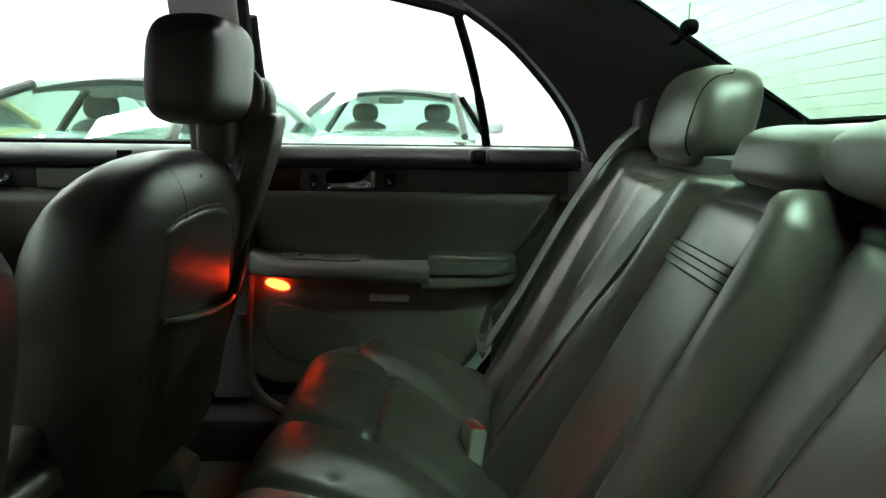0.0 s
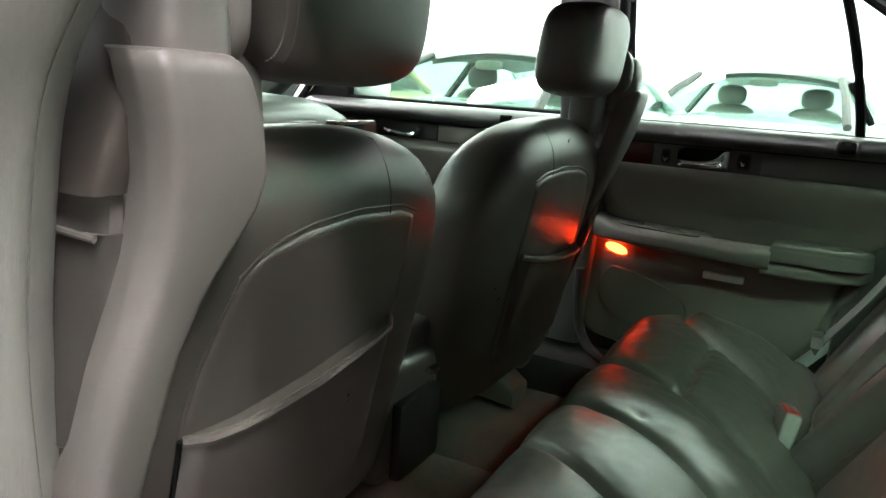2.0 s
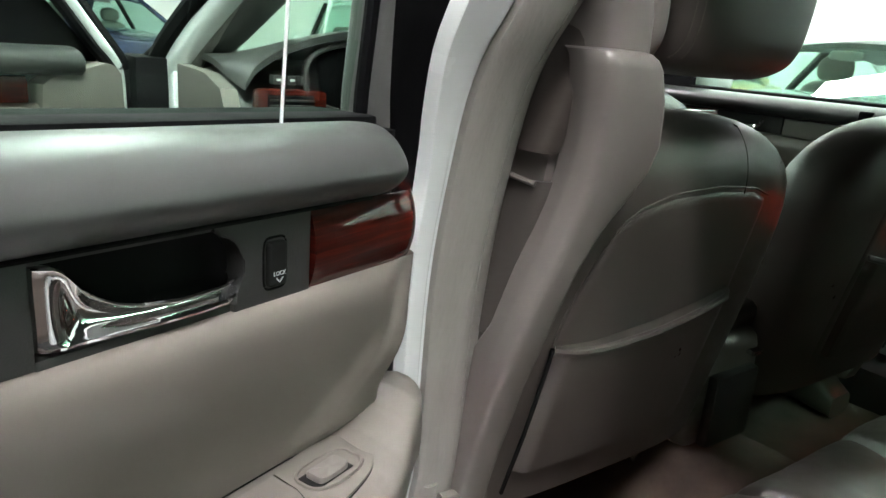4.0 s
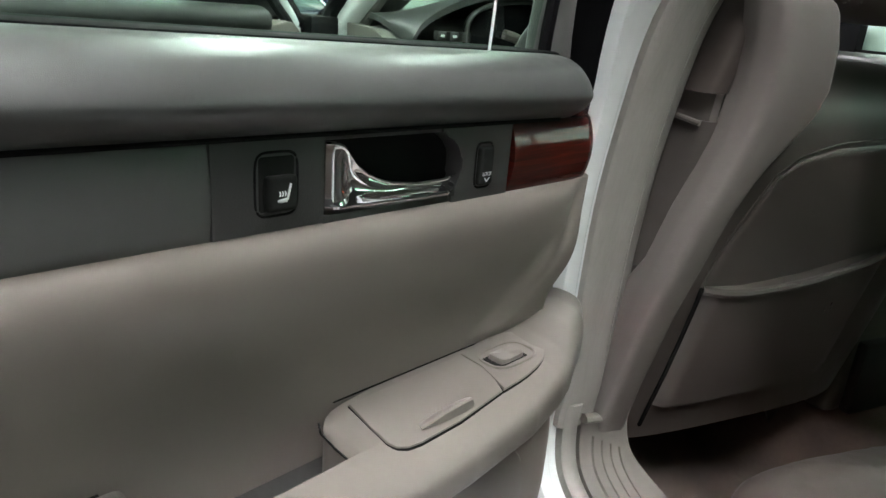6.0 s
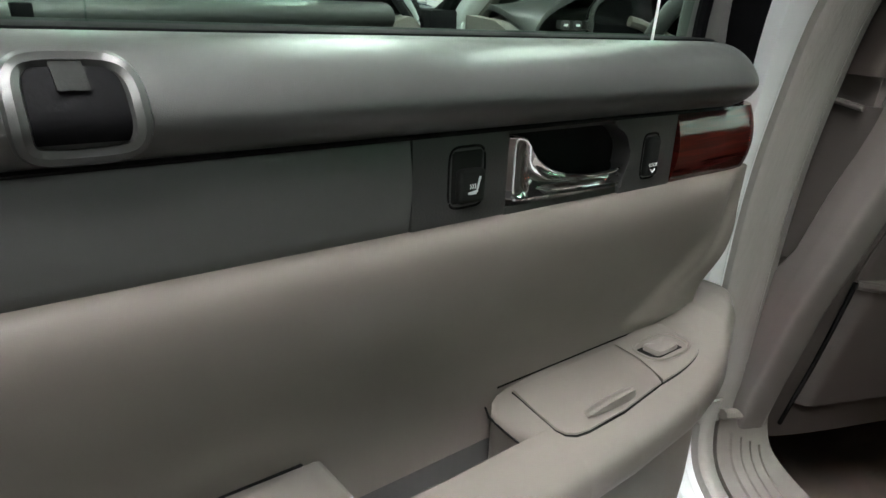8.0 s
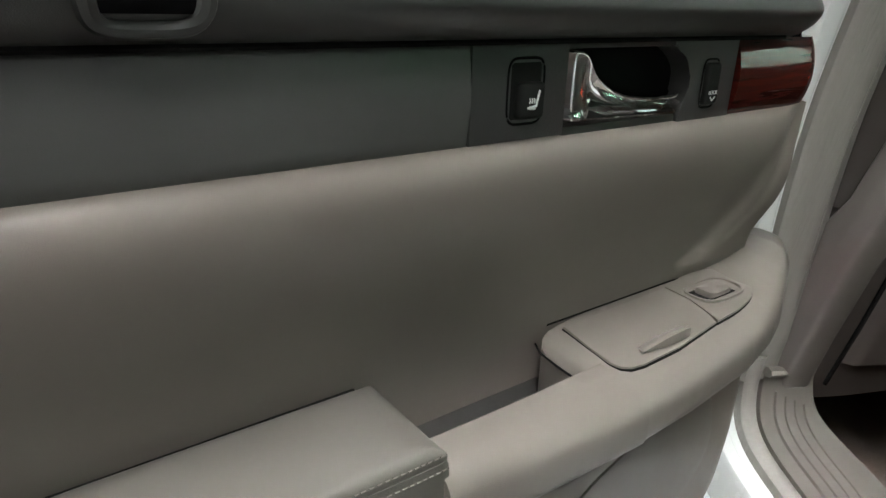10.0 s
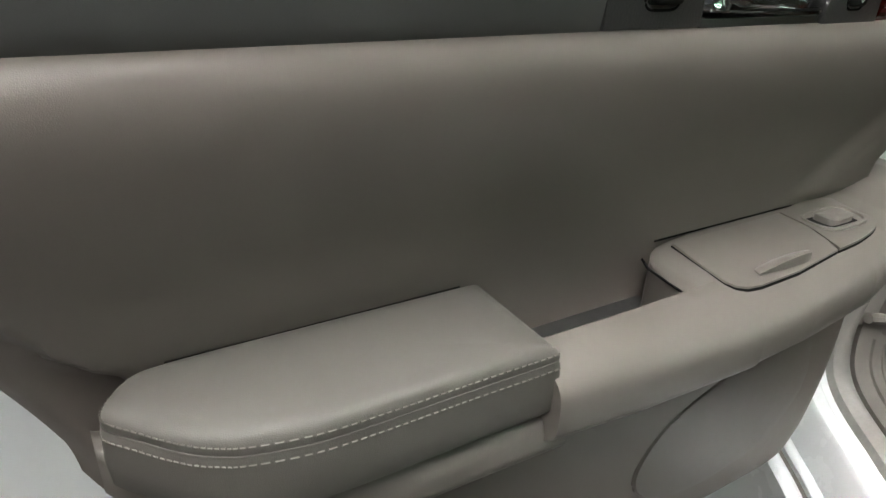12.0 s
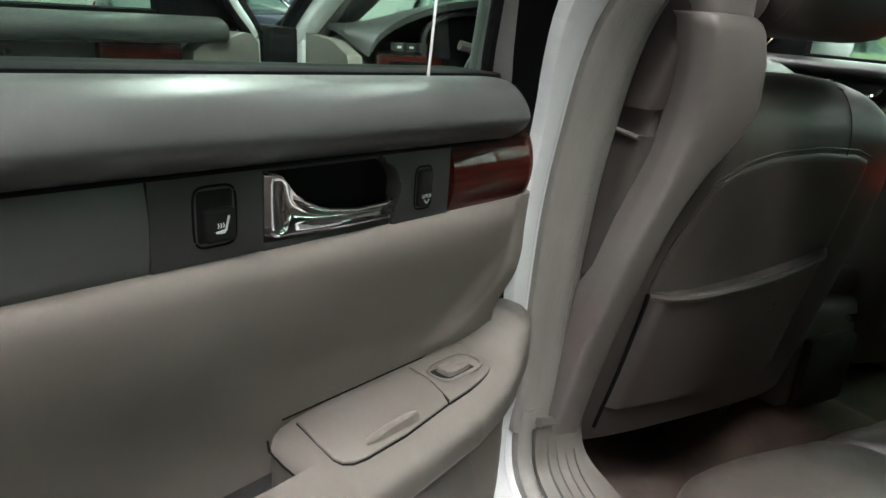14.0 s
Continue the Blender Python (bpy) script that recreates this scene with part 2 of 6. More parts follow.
def tube(points, r, n=8, squash=1.0, closed=False, axis=None):
    pts = [Vector(p) for p in points]
    loops = []
    for i, p in enumerate(pts):
        if closed:
            d = pts[(i + 1) % len(pts)] - pts[i - 1]
        else:
            d = pts[min(i + 1, len(pts) - 1)] - pts[max(i - 1, 0)]
        d.normalize()
        ref = Vector(axis) if axis else Vector((0, 0, 1)) if abs(d.z) < 0.9 else Vector((1, 0, 0))
        a = d.cross(ref).normalized()
        b = a.cross(d).normalized()
        loops.append([p + a * r * math.cos(t) + b * r * squash * math.sin(t) for t in (2 * math.pi * k / n for k in range(n))])
    if closed:
        loops.append(loops[0])
        bm = loft(loops, False)
        bmesh.ops.remove_doubles(bm, verts=bm.verts, dist=1e-6)
        return bm
    return loft(loops)


def rbox(lo, hi, bevel=0.004, segments=2):
    bm = bmesh.new()
    bmesh.ops.create_cube(bm, size=1)
    size = Vector(hi) - Vector(lo)
    mid = (Vector(hi) + Vector(lo)) / 2
    for v in bm.verts:
        v.co = Vector((v.co.x * size.x, v.co.y * size.y, v.co.z * size.z)) + mid
    if bevel:
        bmesh.ops.bevel(bm, geom=list(bm.edges), offset=bevel, segments=segments, profile=0.6, affect="EDGES")
    return bm


def join(*meshes):
    out = bmesh.new()
    for bm in meshes:
        me = bpy.data.meshes.new("joined")
        bm.to_mesh(me)
        bm.free()
        out.from_mesh(me)
        bpy.data.meshes.remove(me)
    return out


def spline(points, steps=6):
    """Catmull-Rom through the points."""
    p = [Vector(q) for q in points]
    p = [2 * p[0] - p[1]] + p + [2 * p[-1] - p[-2]]
    out = []
    for i in range(1, len(p) - 2):
        for k in range(steps):
            t = k / steps
            a, b, c, d = p[i - 1], p[i], p[i + 1], p[i + 2]
            out.append(0.5 * ((2 * b) + (c - a) * t + (2 * a - 5 * b + 4 * c - d) * t * t + (3 * b - a - 3 * c + d) * t ** 3))
    out.append(p[-2])
    return out


def pillow(cx, cy, cz, a, b, c, power=4.0, top=1.0, rings=14, count=32, lean=0.0):
    """A cushion: superellipse rings stacked in z; top: width at the top against the bottom."""
    loops = []
    for j in range(rings + 1):
        t = -1 + 2 * j / rings
        t = math.copysign(1 - (1 - abs(t)) ** 1.7, t)
        k = max(0.02, (1 - abs(t) ** power)) ** (1 / power)
        w = lerp(1.0, top, (t + 1) / 2)
        loops.append([(cx + x * k + lean * t * c, cy + y * k * w, cz + c * t) for x, y in oval(a, b, power, count)])
    return loft(loops)


def panel(outline, thick, m, bevel=0.0):
    """A flat plate from an outline of pairs (x, z) in the plane y = 0, thick towards -y, placed by m."""
    bm = bmesh.new()
    f = [bm.verts.new((x, 0, z)) for x, z in outline]
    g = [bm.verts.new((x, -thick, z)) for x, z in outline]
    n = len(f)
    top = bm.faces.new(f)
    bm.faces.new(g[::-1])
    for i in range(n):
        bm.faces.new((f[i], f[(i + 1) % n], g[(i + 1) % n], g[i]))
    if bevel:
        bmesh.ops.bevel(bm, geom=list(top.edges), offset=bevel, segments=2, profile=0.6, affect="EDGES")
    bm.transform(m)
    return bm


# ---- showroom ----
X0, X1, Y0, Y1, H = -17.0, 11.0, -9.0, 11.0, 4.2
setting("floor", rbox((X0 - 1, Y0 - 1, -0.2), (X1 + 1, Y1 + 1, 0.0), 0), M["floor"], "polished brown showroom floor with soft reflections", "floor")
# east and south walls are unseen, coloured dark to hold back bounced light
for nm, fin, lo, hi in (("wall_east", "wall_mid", (X1, Y0, 0), (X1 + 0.2, Y1, H)), ("wall_west", "wall", (X0 - 0.2, Y0, 0), (X0, Y1, H)),
                   ("wall_north", "wall", (X0 - 0.2, Y1, 0), (X1 + 0.2, Y1 + 0.2, H)), ("wall_south", "wall_grey", (X0 - 0.2, Y0 - 0.2, 0), (X1 + 0.2, Y0, H))):
    setting(nm, rbox(lo, hi, 0), M[fin], "plain white showroom wall, brightly lit" if fin == "wall" else "unseen showroom wall, kept dark to cut bounced light", "wall")
# ceiling out of view; its tiles are darkened to weaken the bounced light
tiles = [rbox((X0 - 0.2, Y0 - 0.2, H), (X1 + 0.2, Y1 + 0.2, H + 0.2), 0)]
for i in range(1, 23):
    x = X0 + i * 1.2
    tiles.append(rbox((x - 0.012, Y0, H - 0.012), (x + 0.012, Y1, H - 0.002), 0))
for i in range(1, 17):
    y = Y0 + i * 1.2
    tiles.append(rbox((X0, y - 0.012, H - 0.014), (X1, y + 0.012, H - 0.004), 0))
setting("ceiling", join(*tiles), M["ceiling"], "unseen tiled ceiling with a metal grid, darkened to cut bounced light", "ceiling")


def ceiling_light(x, y):
    t = thing("ceiling_light", (x, y, H - 0.06), "long white ceiling light, unseen, added to light the showroom", "ceiling light", "ceiling lights")
    part("housing", rbox((x - 1.25, y - 0.22, H - 0.05), (x + 1.25, y + 0.22, H - 0.015), 0.01), M["ceiling"], t)
    part("diffuser", rbox((x - 1.2, y - 0.18, H - 0.075), (x + 1.2, y + 0.18, H - 0.052), 0.008), M["tube"], t, "glowing white diffuser")
    return t


first = ceiling_light(-12.6, -2.4)
# unseen lamps; the one at (-3.4, 2.8) is added to brighten the far seat
LAMPS = [(0.1, -0.5), (1.2, -0.5), (0.4, -1.35), (2.2, -1.35), (-3.4, 2.8)] + [(x, y) for x in (-8.0, -4.4) for y in (-3.0, 1.0)] + [(x, y) for x in (-12.6, -9.4, -6.2, -3.0, 0.2, 3.4, 6.6) for y in (6.4, 9.2)]
for x, y in LAMPS:
    copy_thing(first, Matrix.Translation((x, y, H - 0.06)))


# ---- the car around the cabin: forward is -x, its right side +y, its middle at y = MID ----
MID = 0.70
ZF = 0.30      # carpet


def carpet():
    def top(u, v):
        x, y = lerp(-1.5, 0.12, u), lerp(0.16, 1.40, v)
        hump = 0.13 * math.exp(-((y - MID) / 0.13) ** 4)
        rise = 0.18 * smooth((-1.15 - x) / 0.3)
        return (x, y, ZF + hump + rise + 0.004 * noise.noise((x * 9, y * 9, 0)))
    return sheet(top, lambda u, v: Vector(top(u, v)) - Vector((0, 0, 0.06)), 40, 44)


setting("carpet", carpet(), M["carpet"], "brown-grey cut-pile car carpet with a centre hump", "carpet")


# the door opening: down the B-pillar and round into the sill, as (x, z, shift in y)
JAMB = [(-0.165, 1.33, 0.100), (-0.222, 1.20, 0.045), (-0.275, 1.07, 0.004), (-0.305, 1.01, -0.006), (-0.330, 0.93, -0.004), (-0.352, 0.83, 0.0), (-0.378, 0.69, 0.016), (-0.389, 0.60, 0.024),
        (-0.396, 0.56, 0.024), (-0.396, 0.525, 0.024), (-0.389, 0.495, 0.024), (-0.373, 0.475, 0.024), (-0.345, 0.461, 0.024), (-0.30, 0.449, 0.024), (-0.25, 0.437, 0.024), (-0.10, 0.425, 0.024), (0.2, 0.418, 0.024), (0.55, 0.418, 0.024)]
RUN = [(Vector((p.x - 0.036, 0, p.z)), p.y - 0.003) for p in spline([(x, y, z) for x, z, y in JAMB], 4)]
CAP = 8 * 4     # where the sill plate begins


# how far the painted face widens outwards above the belt line
WIDE = [(0.91, 0.0), (0.95, 0.002), (1.0, 0.008), (1.05, 0.018), (1.10, 0.026), (1.33, 0.030)]


def sweep(profile, first=0, last=None, flare=0.0, wide=False):
    """A closed profile of (y, lift) pairs along the door opening."""
    run = RUN[first:last]
    loops = []
    for i, (p, sh) in enumerate(run):
        d = (run[min(i + 1, len(run) - 1)][0] - run[max(i - 1, 0)][0]).normalized()
        nrm = Vector((-d.z, 0, d.x)) if d.x > 0.999 else Vector((-d.z, 0, d.x)).normalized()
        k = smooth(i / max(1, len(run) - 1) * 1.6)
        ymin = min(y for y, n in profile)
        w = table(p.z, WIDE) if wide else 0.0
        loops.append([p + nrm * n + Vector((0, y + sh + flare * k * (y - ymin) / 0.07 - (w if y < 0.02 else 0.0), 0)) for y, n in profile])
    return loft(loops)


def slab(ya, yb, lift, depth, crown=0.002, steps=6):
    top = [(lerp(ya, yb, i / steps), lift + crown * math.sin(math.pi * i / steps) ** 0.7) for i in range(steps + 1)]
    return top + [(yb, lift - depth), (ya, lift - depth)]


pillar = thing("pillar", (-0.45, 0.08, 0.15), "silver-white painted door pillar with grey weatherstrip and sill", "pillar", kind="structure")
part("jamb", sweep([(0.002, -0.002), (0.004, 0.0), (0.018, 0.001), (0.021, -0.001), (0.0225, -0.006), (0.042, -0.007), (0.042, -0.09), (-0.004, -0.09), (-0.002, -0.02)], wide=True), M["paint"], pillar)
part("weatherstrip", sweep([(0.0275, -0.006), (0.029, 0.001), (0.034, 0.0045), (0.049, 0.004), (0.055, 0.0045), (0.066, 0.004), (0.074, 0.004), (0.078, 0.001), (0.078, -0.02), (0.036, -0.02)], 0, CAP + 3), M["seal"], pillar)
part("weatherstrip", sweep([(0.0775, -0.004), (0.0785, 0.0015), (0.083, -0.001), (0.094, -0.008), (0.106, -0.018), (0.108, -0.024), (0.104, -0.04), (0.078, -0.03)], 0, CAP + 3), M["seal"], pillar)
part("rocker_seal", sweep([(0.034, -0.006), (0.036, 0.004), (0.042, 0.008), (0.050, 0.008), (0.056, 0.005), (0.060, 0.0), (0.060, -0.02), (0.036, -0.02)], CAP - 2), M["seal"], pillar)
part("inner_post", sweep(slab(0.03, 0.104, -0.026, 0.12), 0, CAP + 4), M["sill"], pillar, "grey plastic pillar trim")
part("sill_plate", sweep(slab(0.061, 0.131, 0.006, 0.15, 0.004, 10), CAP + 1, None, 0.03), M["sill"], pillar)
for k in range(4):
    y = 0.078 + 0.0135 * k
    part("rib", sweep([(y - 0.0016, 0.008), (y, 0.0116), (y + 0.0016, 0.008)], CAP + 4 + k, None, 0.030 * (y - 0.061) / 0.07), M["sill"], pillar)
cap = [RUN[CAP + 1][0] + Vector((0.010 - 0.020 * t ** 2, 0.080 + 0.078 * t, 0.004 - 0.012 * t)) for t in [i / 8 for i in range(9)]]
part("sill_cap", tube(cap, 0.0075, 8, 0.8), M["sill"], pillar)
# black strip that fills the gap between open door and pillar
part("gap_strip", sweep([(-0.016, -0.034), (-0.012, -0.028), (0.001, -0.012), (0.002, -0.06), (-0.016, -0.06)], 0, CAP, wide=True), M["black"], pillar, "black strip along the gap beside the open door")
# outer rocker: sloping painted face, step and lip
part("rocker_face", sweep([(0.002, -0.003), (-0.014, -0.046), (-0.014, -0.20), (0.010, -0.20)], CAP + 6), M["paint"], pillar)
part("rocker_step", sweep(slab(-0.026, -0.0125, -0.043, 0.12, 0.002), CAP + 6), M["paint"], pillar)
part("rocker_groove", sweep(slab(-0.034, -0.0255, -0.049, 0.12, 0.0), CAP + 6), M["sill"], pillar)
part("rocker_lip", sweep(slab(-0.052, -0.0335, -0.046, 0.16, 0.003), CAP + 6), M["paint"], pillar)
for i in (26, 28):
    p, sh = RUN[i]
    part("bolt", pillow(p.x - 0.022, sh - 0.006, p.z, 0.012, 0.010, 0.010, 2.4, rings=8, count=14), M["black"], pillar)

# far pillar between the far doors
fp = thing("pillar", (-0.46, 1.40, 0.30), "dark grey trimmed centre pillar between the closed doors", "pillar", kind="structure")


def far_post(xa, xb, thick, z0, z1, y_in):
    loops = []
    for j in range(15):
        z = lerp(z0, z1, j / 14)
        y = y_in - 0.42 * max(0, z - 0.98)
        xx = 0.05 * (z - 0.98)
        loops.append([(xx + (xa + xb) / 2 + p, y + thick / 2 + q, z) for p, q in oval((xb - xa) / 2, thick / 2, 6, 20)])
    return loft(loops)


part("trim", far_post(-0.545, -0.415, 0.05, 0.42, 1.31, 1.425), M["lining"], fp)
part("seal", far_post(-0.418, -0.400, 0.03, 0.98, 1.31, 1.442), M["black"], fp)

# far sill below the closed door
setting("sill", join(rbox((-1.4, 1.36, 0.28), (0.5, 1.52, 0.395), 0.02), tube(spline([(-0.445, 1.405, 0.62), (-0.440, 1.400, 0.54), (-0.422, 1.388, 0.47), (-0.375, 1.375, 0.425), (-0.28, 1.365, 0.405), (0.0, 1.36, 0.40), (0.5, 1.36, 0.40)], 4), 0.012, 8)), M["dark_insert"], "dark plastic sill curving up below the closed doors", "sill")


# roof, rear pillars, shelf and glass
def roof_z(x, y):
    return 1.315 - 0.10 * ((y - MID) / 0.62) ** 2 * 0.9 - 0.05 * max(0, (x - 0.05) / 0.3) ** 2 - 0.06 * max(0, (-0.6 - x) / 0.4) ** 2


def roof_pt(u, v, dz):
    x = lerp(-0.98, 0.24, u)
    y = lerp(0.17, 1.23, v)
    return (x, y, roof_z(x, y) + dz)


setting("headlining", sheet(lambda u, v: roof_pt(u, v, 0), lambda u, v: roof_pt(u, v, 0.02), 24, 24), M["lining"], "grey fabric roof lining of the car", "ceiling")
setting("roof", sheet(lambda u, v: roof_pt(u, v, 0.028), lambda u, v: roof_pt(u, v, 0.045), 24, 24), M["paint"], "silver-white painted car roof", "roof")

C_FRONT = [(0.000, 1.335, 1.262), (0.027, 1.337, 1.250), (0.110, 1.360, 1.195), (0.170, 1.382, 1.140), (0.218, 1.404, 1.089), (0.255, 1.425, 1.040), (0.275, 1.440, 1.000), (0.290, 1.440, 0.950)]
C_REAR = [(0.200, 1.120, 1.280), (0.245, 1.140, 1.252), (0.340, 1.155, 1.196), (0.425, 1.172, 1.150), (0.500, 1.185, 1.106), (0.560, 1.195, 1.073), (0.612, 1.205, 1.043), (0.66, 1.21, 0.960)]


def c_pillar(mirror):
    a, b = spline(C_FRONT, 4), spline(C_REAR, 4)

    def at(u, v, off):
        i = round(v * (len(a) - 1))
        p = a[i].lerp(b[i], u)
        bow = math.sin(math.pi * u) * 0.035
        y = p.y + bow + off
        return (p.x, 2 * MID - y if mirror else y, p.z)
    return sheet(lambda u, v: at(u, v, 0), lambda u, v: at(u, v, 0.05), 12, len(a) - 1)


setting("pillar_rear", c_pillar(False), M["lining"], "grey fabric covered rear roof pillar", "pillar")
setting("pillar_rear", c_pillar(True), M["lining"], "grey fabric covered rear roof pillar", "pillar")
setting("shelf", sheet(lambda u, v: (lerp(0.38, 0.74, u), lerp(0.14, 1.26, v), 0.985 + 0.02 * u), lambda u, v: (lerp(0.38, 0.74, u), lerp(0.14, 1.26, v), 0.955), 12, 12), M["lining"], "grey carpeted shelf behind the rear seat", "shelf")
# unseen panel, added to keep light from coming in under the shelf
setting("bulkhead", rbox((0.47, 0.0, 0.25), (0.52, 1.40, 0.97), 0.01), M["lining"], "grey panel behind the rear seat", "panel")
# boxes added behind the far doors so no light leaks through their gaps
setting("body_side", join(rbox((-1.6, 1.535, 0.20), (0.8, 1.56, 0.975), 0.01), rbox((0.10, 1.485, 0.30), (0.36, 1.535, 0.86), 0.01)), M["lining"], "dark grey backing added behind the far doors to block light", "body side")
setting("quarter_panel", join(rbox((0.33, 1.455, 0.35), (0.8, 1.52, 0.98), 0.02), rbox((0.33, -0.12, 0.35), (0.8, -0.055, 0.98), 0.02)), M["paint"], "silver-white painted body side behind the doors", "body side")

rear_window = thing("window_rear", (0.62, MID, 1.03), "sloping green-tinted rear window with thin heating wires", "window", kind="structure")


def rear_pt(u, v, lift=0.0):
    k = 1 - 2 * u
    w = lerp(0.515, 0.435, v)
    x = lerp(0.625, 0.20, v) + 0.02 * (1 - k * k) * 1.5
    z = lerp(1.038, 1.284, v) + 0.012 * (1 - k * k)
    return (x + lift * 0.45, MID + k * w, z + lift * 0.9)


part("pane", sheet(lambda u, v: rear_pt(u, v), lambda u, v: rear_pt(u, v, 0.005), 16, 10), M["rear_glass"], rear_window)
for k in range(13):
    v = 0.08 + 0.066 * k
    part("heating_wire", tube([rear_pt(0.03 + 0.94 * i / 12, v, -0.0022) for i in range(13)], 0.0004, 5), M["wire"], rear_window)
for u in (0.0, 1.0):
    part("seal", tube([rear_pt(u, i / 12, -0.002) for i in range(13)], 0.006, 6), M["black"], rear_window)
part("seal", tube([rear_pt(i / 12, 0.0, -0.002) for i in range(13)], 0.006, 6), M["black"], rear_window)
part("seal", tube([rear_pt(i / 12, 1.0, -0.002) for i in range(13)], 0.008, 6), M["black"], rear_window)

# black clip that hangs at the edge of the rear window
cl = thing("hanging_clip", (0.36, 1.08, 1.17), "small black plastic clip hanging at the rear window", "clip")
part("body", pillow(0.365, 1.085, 1.176, 0.012, 0.022, 0.012, 2.6, rings=8, count=16), M["black"], cl)
part("hook", tube(spline([(0.366, 1.105, 1.172), (0.36, 1.12, 1.160), (0.352, 1.128, 1.158)], 4), 0.004, 6), M["black"], cl)
part("stem", tube([(0.365, 1.085, 1.186), (0.363, 1.082, 1.212)], 0.0022, 6), M["reflector"], cl, "pale wire stem")

# front of the cabin
front_glass = thing("windscreen", (-1.45, MID, 0.97), "sloping clear windscreen with a black edge", "window", kind="structure")


def screen_pt(u, v, lift=0.0):
    k = 1 - 2 * u
    w = lerp(0.70, 0.52, v)
    return (lerp(-1.62, -0.99, v) + 0.16 * k * k * (1 - v * 0.6), MID + k * w, lerp(0.985, 1.29, v) - 0.03 * k * k + lift)


part("pane", sheet(lambda u, v: screen_pt(u, v), lambda u, v: screen_pt(u, v, 0.005), 16, 10), M["glass"], front_glass)
for u in (0.0, 1.0):
    part("seal", tube([screen_pt(u, i / 10) for i in range(11)], 0.008, 6), M["black"], front_glass)


def a_pillar(mirror):
    a = [Vector((-1.435, 0.050, 0.90)), Vector((-1.36, 0.062, 0.985)), Vector((-1.14, 0.13, 1.155)), Vector((-0.93, 0.185, 1.275)), Vector((-0.6, 0.21, 1.315)), Vector((0.1, 0.20, 1.30))]
    pts = spline(a, 5)
    loops = []
    for p in pts:
        loops.append([(p.x + x * 0.6, (p.y + y) if not mirror else 2 * MID - p.y - y, p.z - x * 0.85) for x, y in oval(0.036, 0.03, 3, 14)])
    return loft(loops)


setting("pillar_front", a_pillar(False), M["paint"], "silver-white windscreen pillar and roof rail", "pillar")


def a_seal(dx, dy, r, mirror):
    pts = spline([Vector((-1.435, 0.045, 0.88)), Vector((-1.36, 0.058, 0.985)), Vector((-1.14, 0.13, 1.155)), Vector((-0.93, 0.185, 1.275)), Vector((-0.6, 0.21, 1.315))], 5)
    return tube([(p.x + dx, p.y + dy if not mirror else 2 * MID - p.y - dy, p.z - 0.3 * dx) for p in pts], r, 8)


setting("door_seal", a_seal(-0.02, -0.030, 0.020, False), M["black"], "black rubber seal along the windscreen pillar", "seal")
setting("door_seal", a_seal(0.035, 0.022, 0.014, False), M["seal"], "grey weatherstrip along the windscreen pillar", "seal")


def a_trim(mirror):
    pts = spline([Vector((-1.46, 0.075, 0.94)), Vector((-1.30, 0.12, 1.03)), Vector((-1.10, 0.175, 1.155)), Vector((-0.93, 0.225, 1.262)), Vector((-0.6, 0.25, 1.295))], 5)
    return loft([[(p.x + x * 0.6, (p.y + y) if not mirror else 2 * MID - p.y - y, p.z - x * 0.85) for x, y in oval(0.04, 0.035, 3, 14)] for p in pts])


setting("pillar_trim", a_trim(False), M["lining"], "grey inner trim of the windscreen pillar", "pillar")
setting("pillar_trim", a_trim(True), M["lining"], "grey inner trim of the windscreen pillar", "pillar")
setting("pillar_front", a_pillar(True), M["paint"], "silver-white windscreen pillar and roof rail", "pillar")


# ---- doors: local x runs to the door's rear, y into the cabin, z up ----
U, N, C0 = Vector((0.3911, -0.9203, 0)), Vector((0.9203, 0.3911, 0)), Vector((-0.2212, -0.2822, 0))
OPEN_DOOR = Matrix(((U.x, N.x, 0, C0.x), (U.y, N.y, 0, C0.y), (0.024, 0, 1, 0), (0, 0, 0, 1)))
SHUT_DOOR = Matrix(((1, 0, 0, -0.175), (0, -1, 0, 1.45), (0, 0, 1, -0.006), (0, 0, 0, 1)))

EDGE_FRONT = [(0.436, -0.12), (0.440, -0.225), (0.449, -0.268), (0.468, -0.293), (0.50, -0.306), (0.56, -0.311), (0.62, -0.310), (0.70, -0.307), (0.735, -0.298), (0.755, -0.262), (0.775, -0.257), (0.80, -0.260), (0.84, -0.266), (0.889, -0.270), (1.0, -0.270)]
EDGE_REAR = [(0.436, 0.17), (0.47, 0.20), (0.55, 0.262), (0.60, 0.270), (0.655, 0.319), (0.706, 0.348), (0.756, 0.373), (0.87, 0.412), (1.0, 0.47)]


# the padded band in section, as (height, reach): a crisp roll at the top, then a belly that falls back
BAND = [(p.z, p.x) for p in spline([(o, 0, z) for z, o in ((0.437, -0.034), (0.447, -0.022), (0.465, -0.014), (0.50, -0.011), (0.56, -0.008), (0.63, -0.008), (0.67, -0.016), (0.70, -0.026), (0.73, -0.0275),
                                                            (0.752, -0.0250), (0.77, -0.0210), (0.79, -0.0155), (0.81, -0.0075), (0.83, 0.0005), (0.848, 0.0065), (0.863, 0.0100), (0.874, 0.0108), (0.881, 0.0092), (0.8855, 0.0062), (0.8880, 0.0020), (0.8892, -0.0080))], 4)]


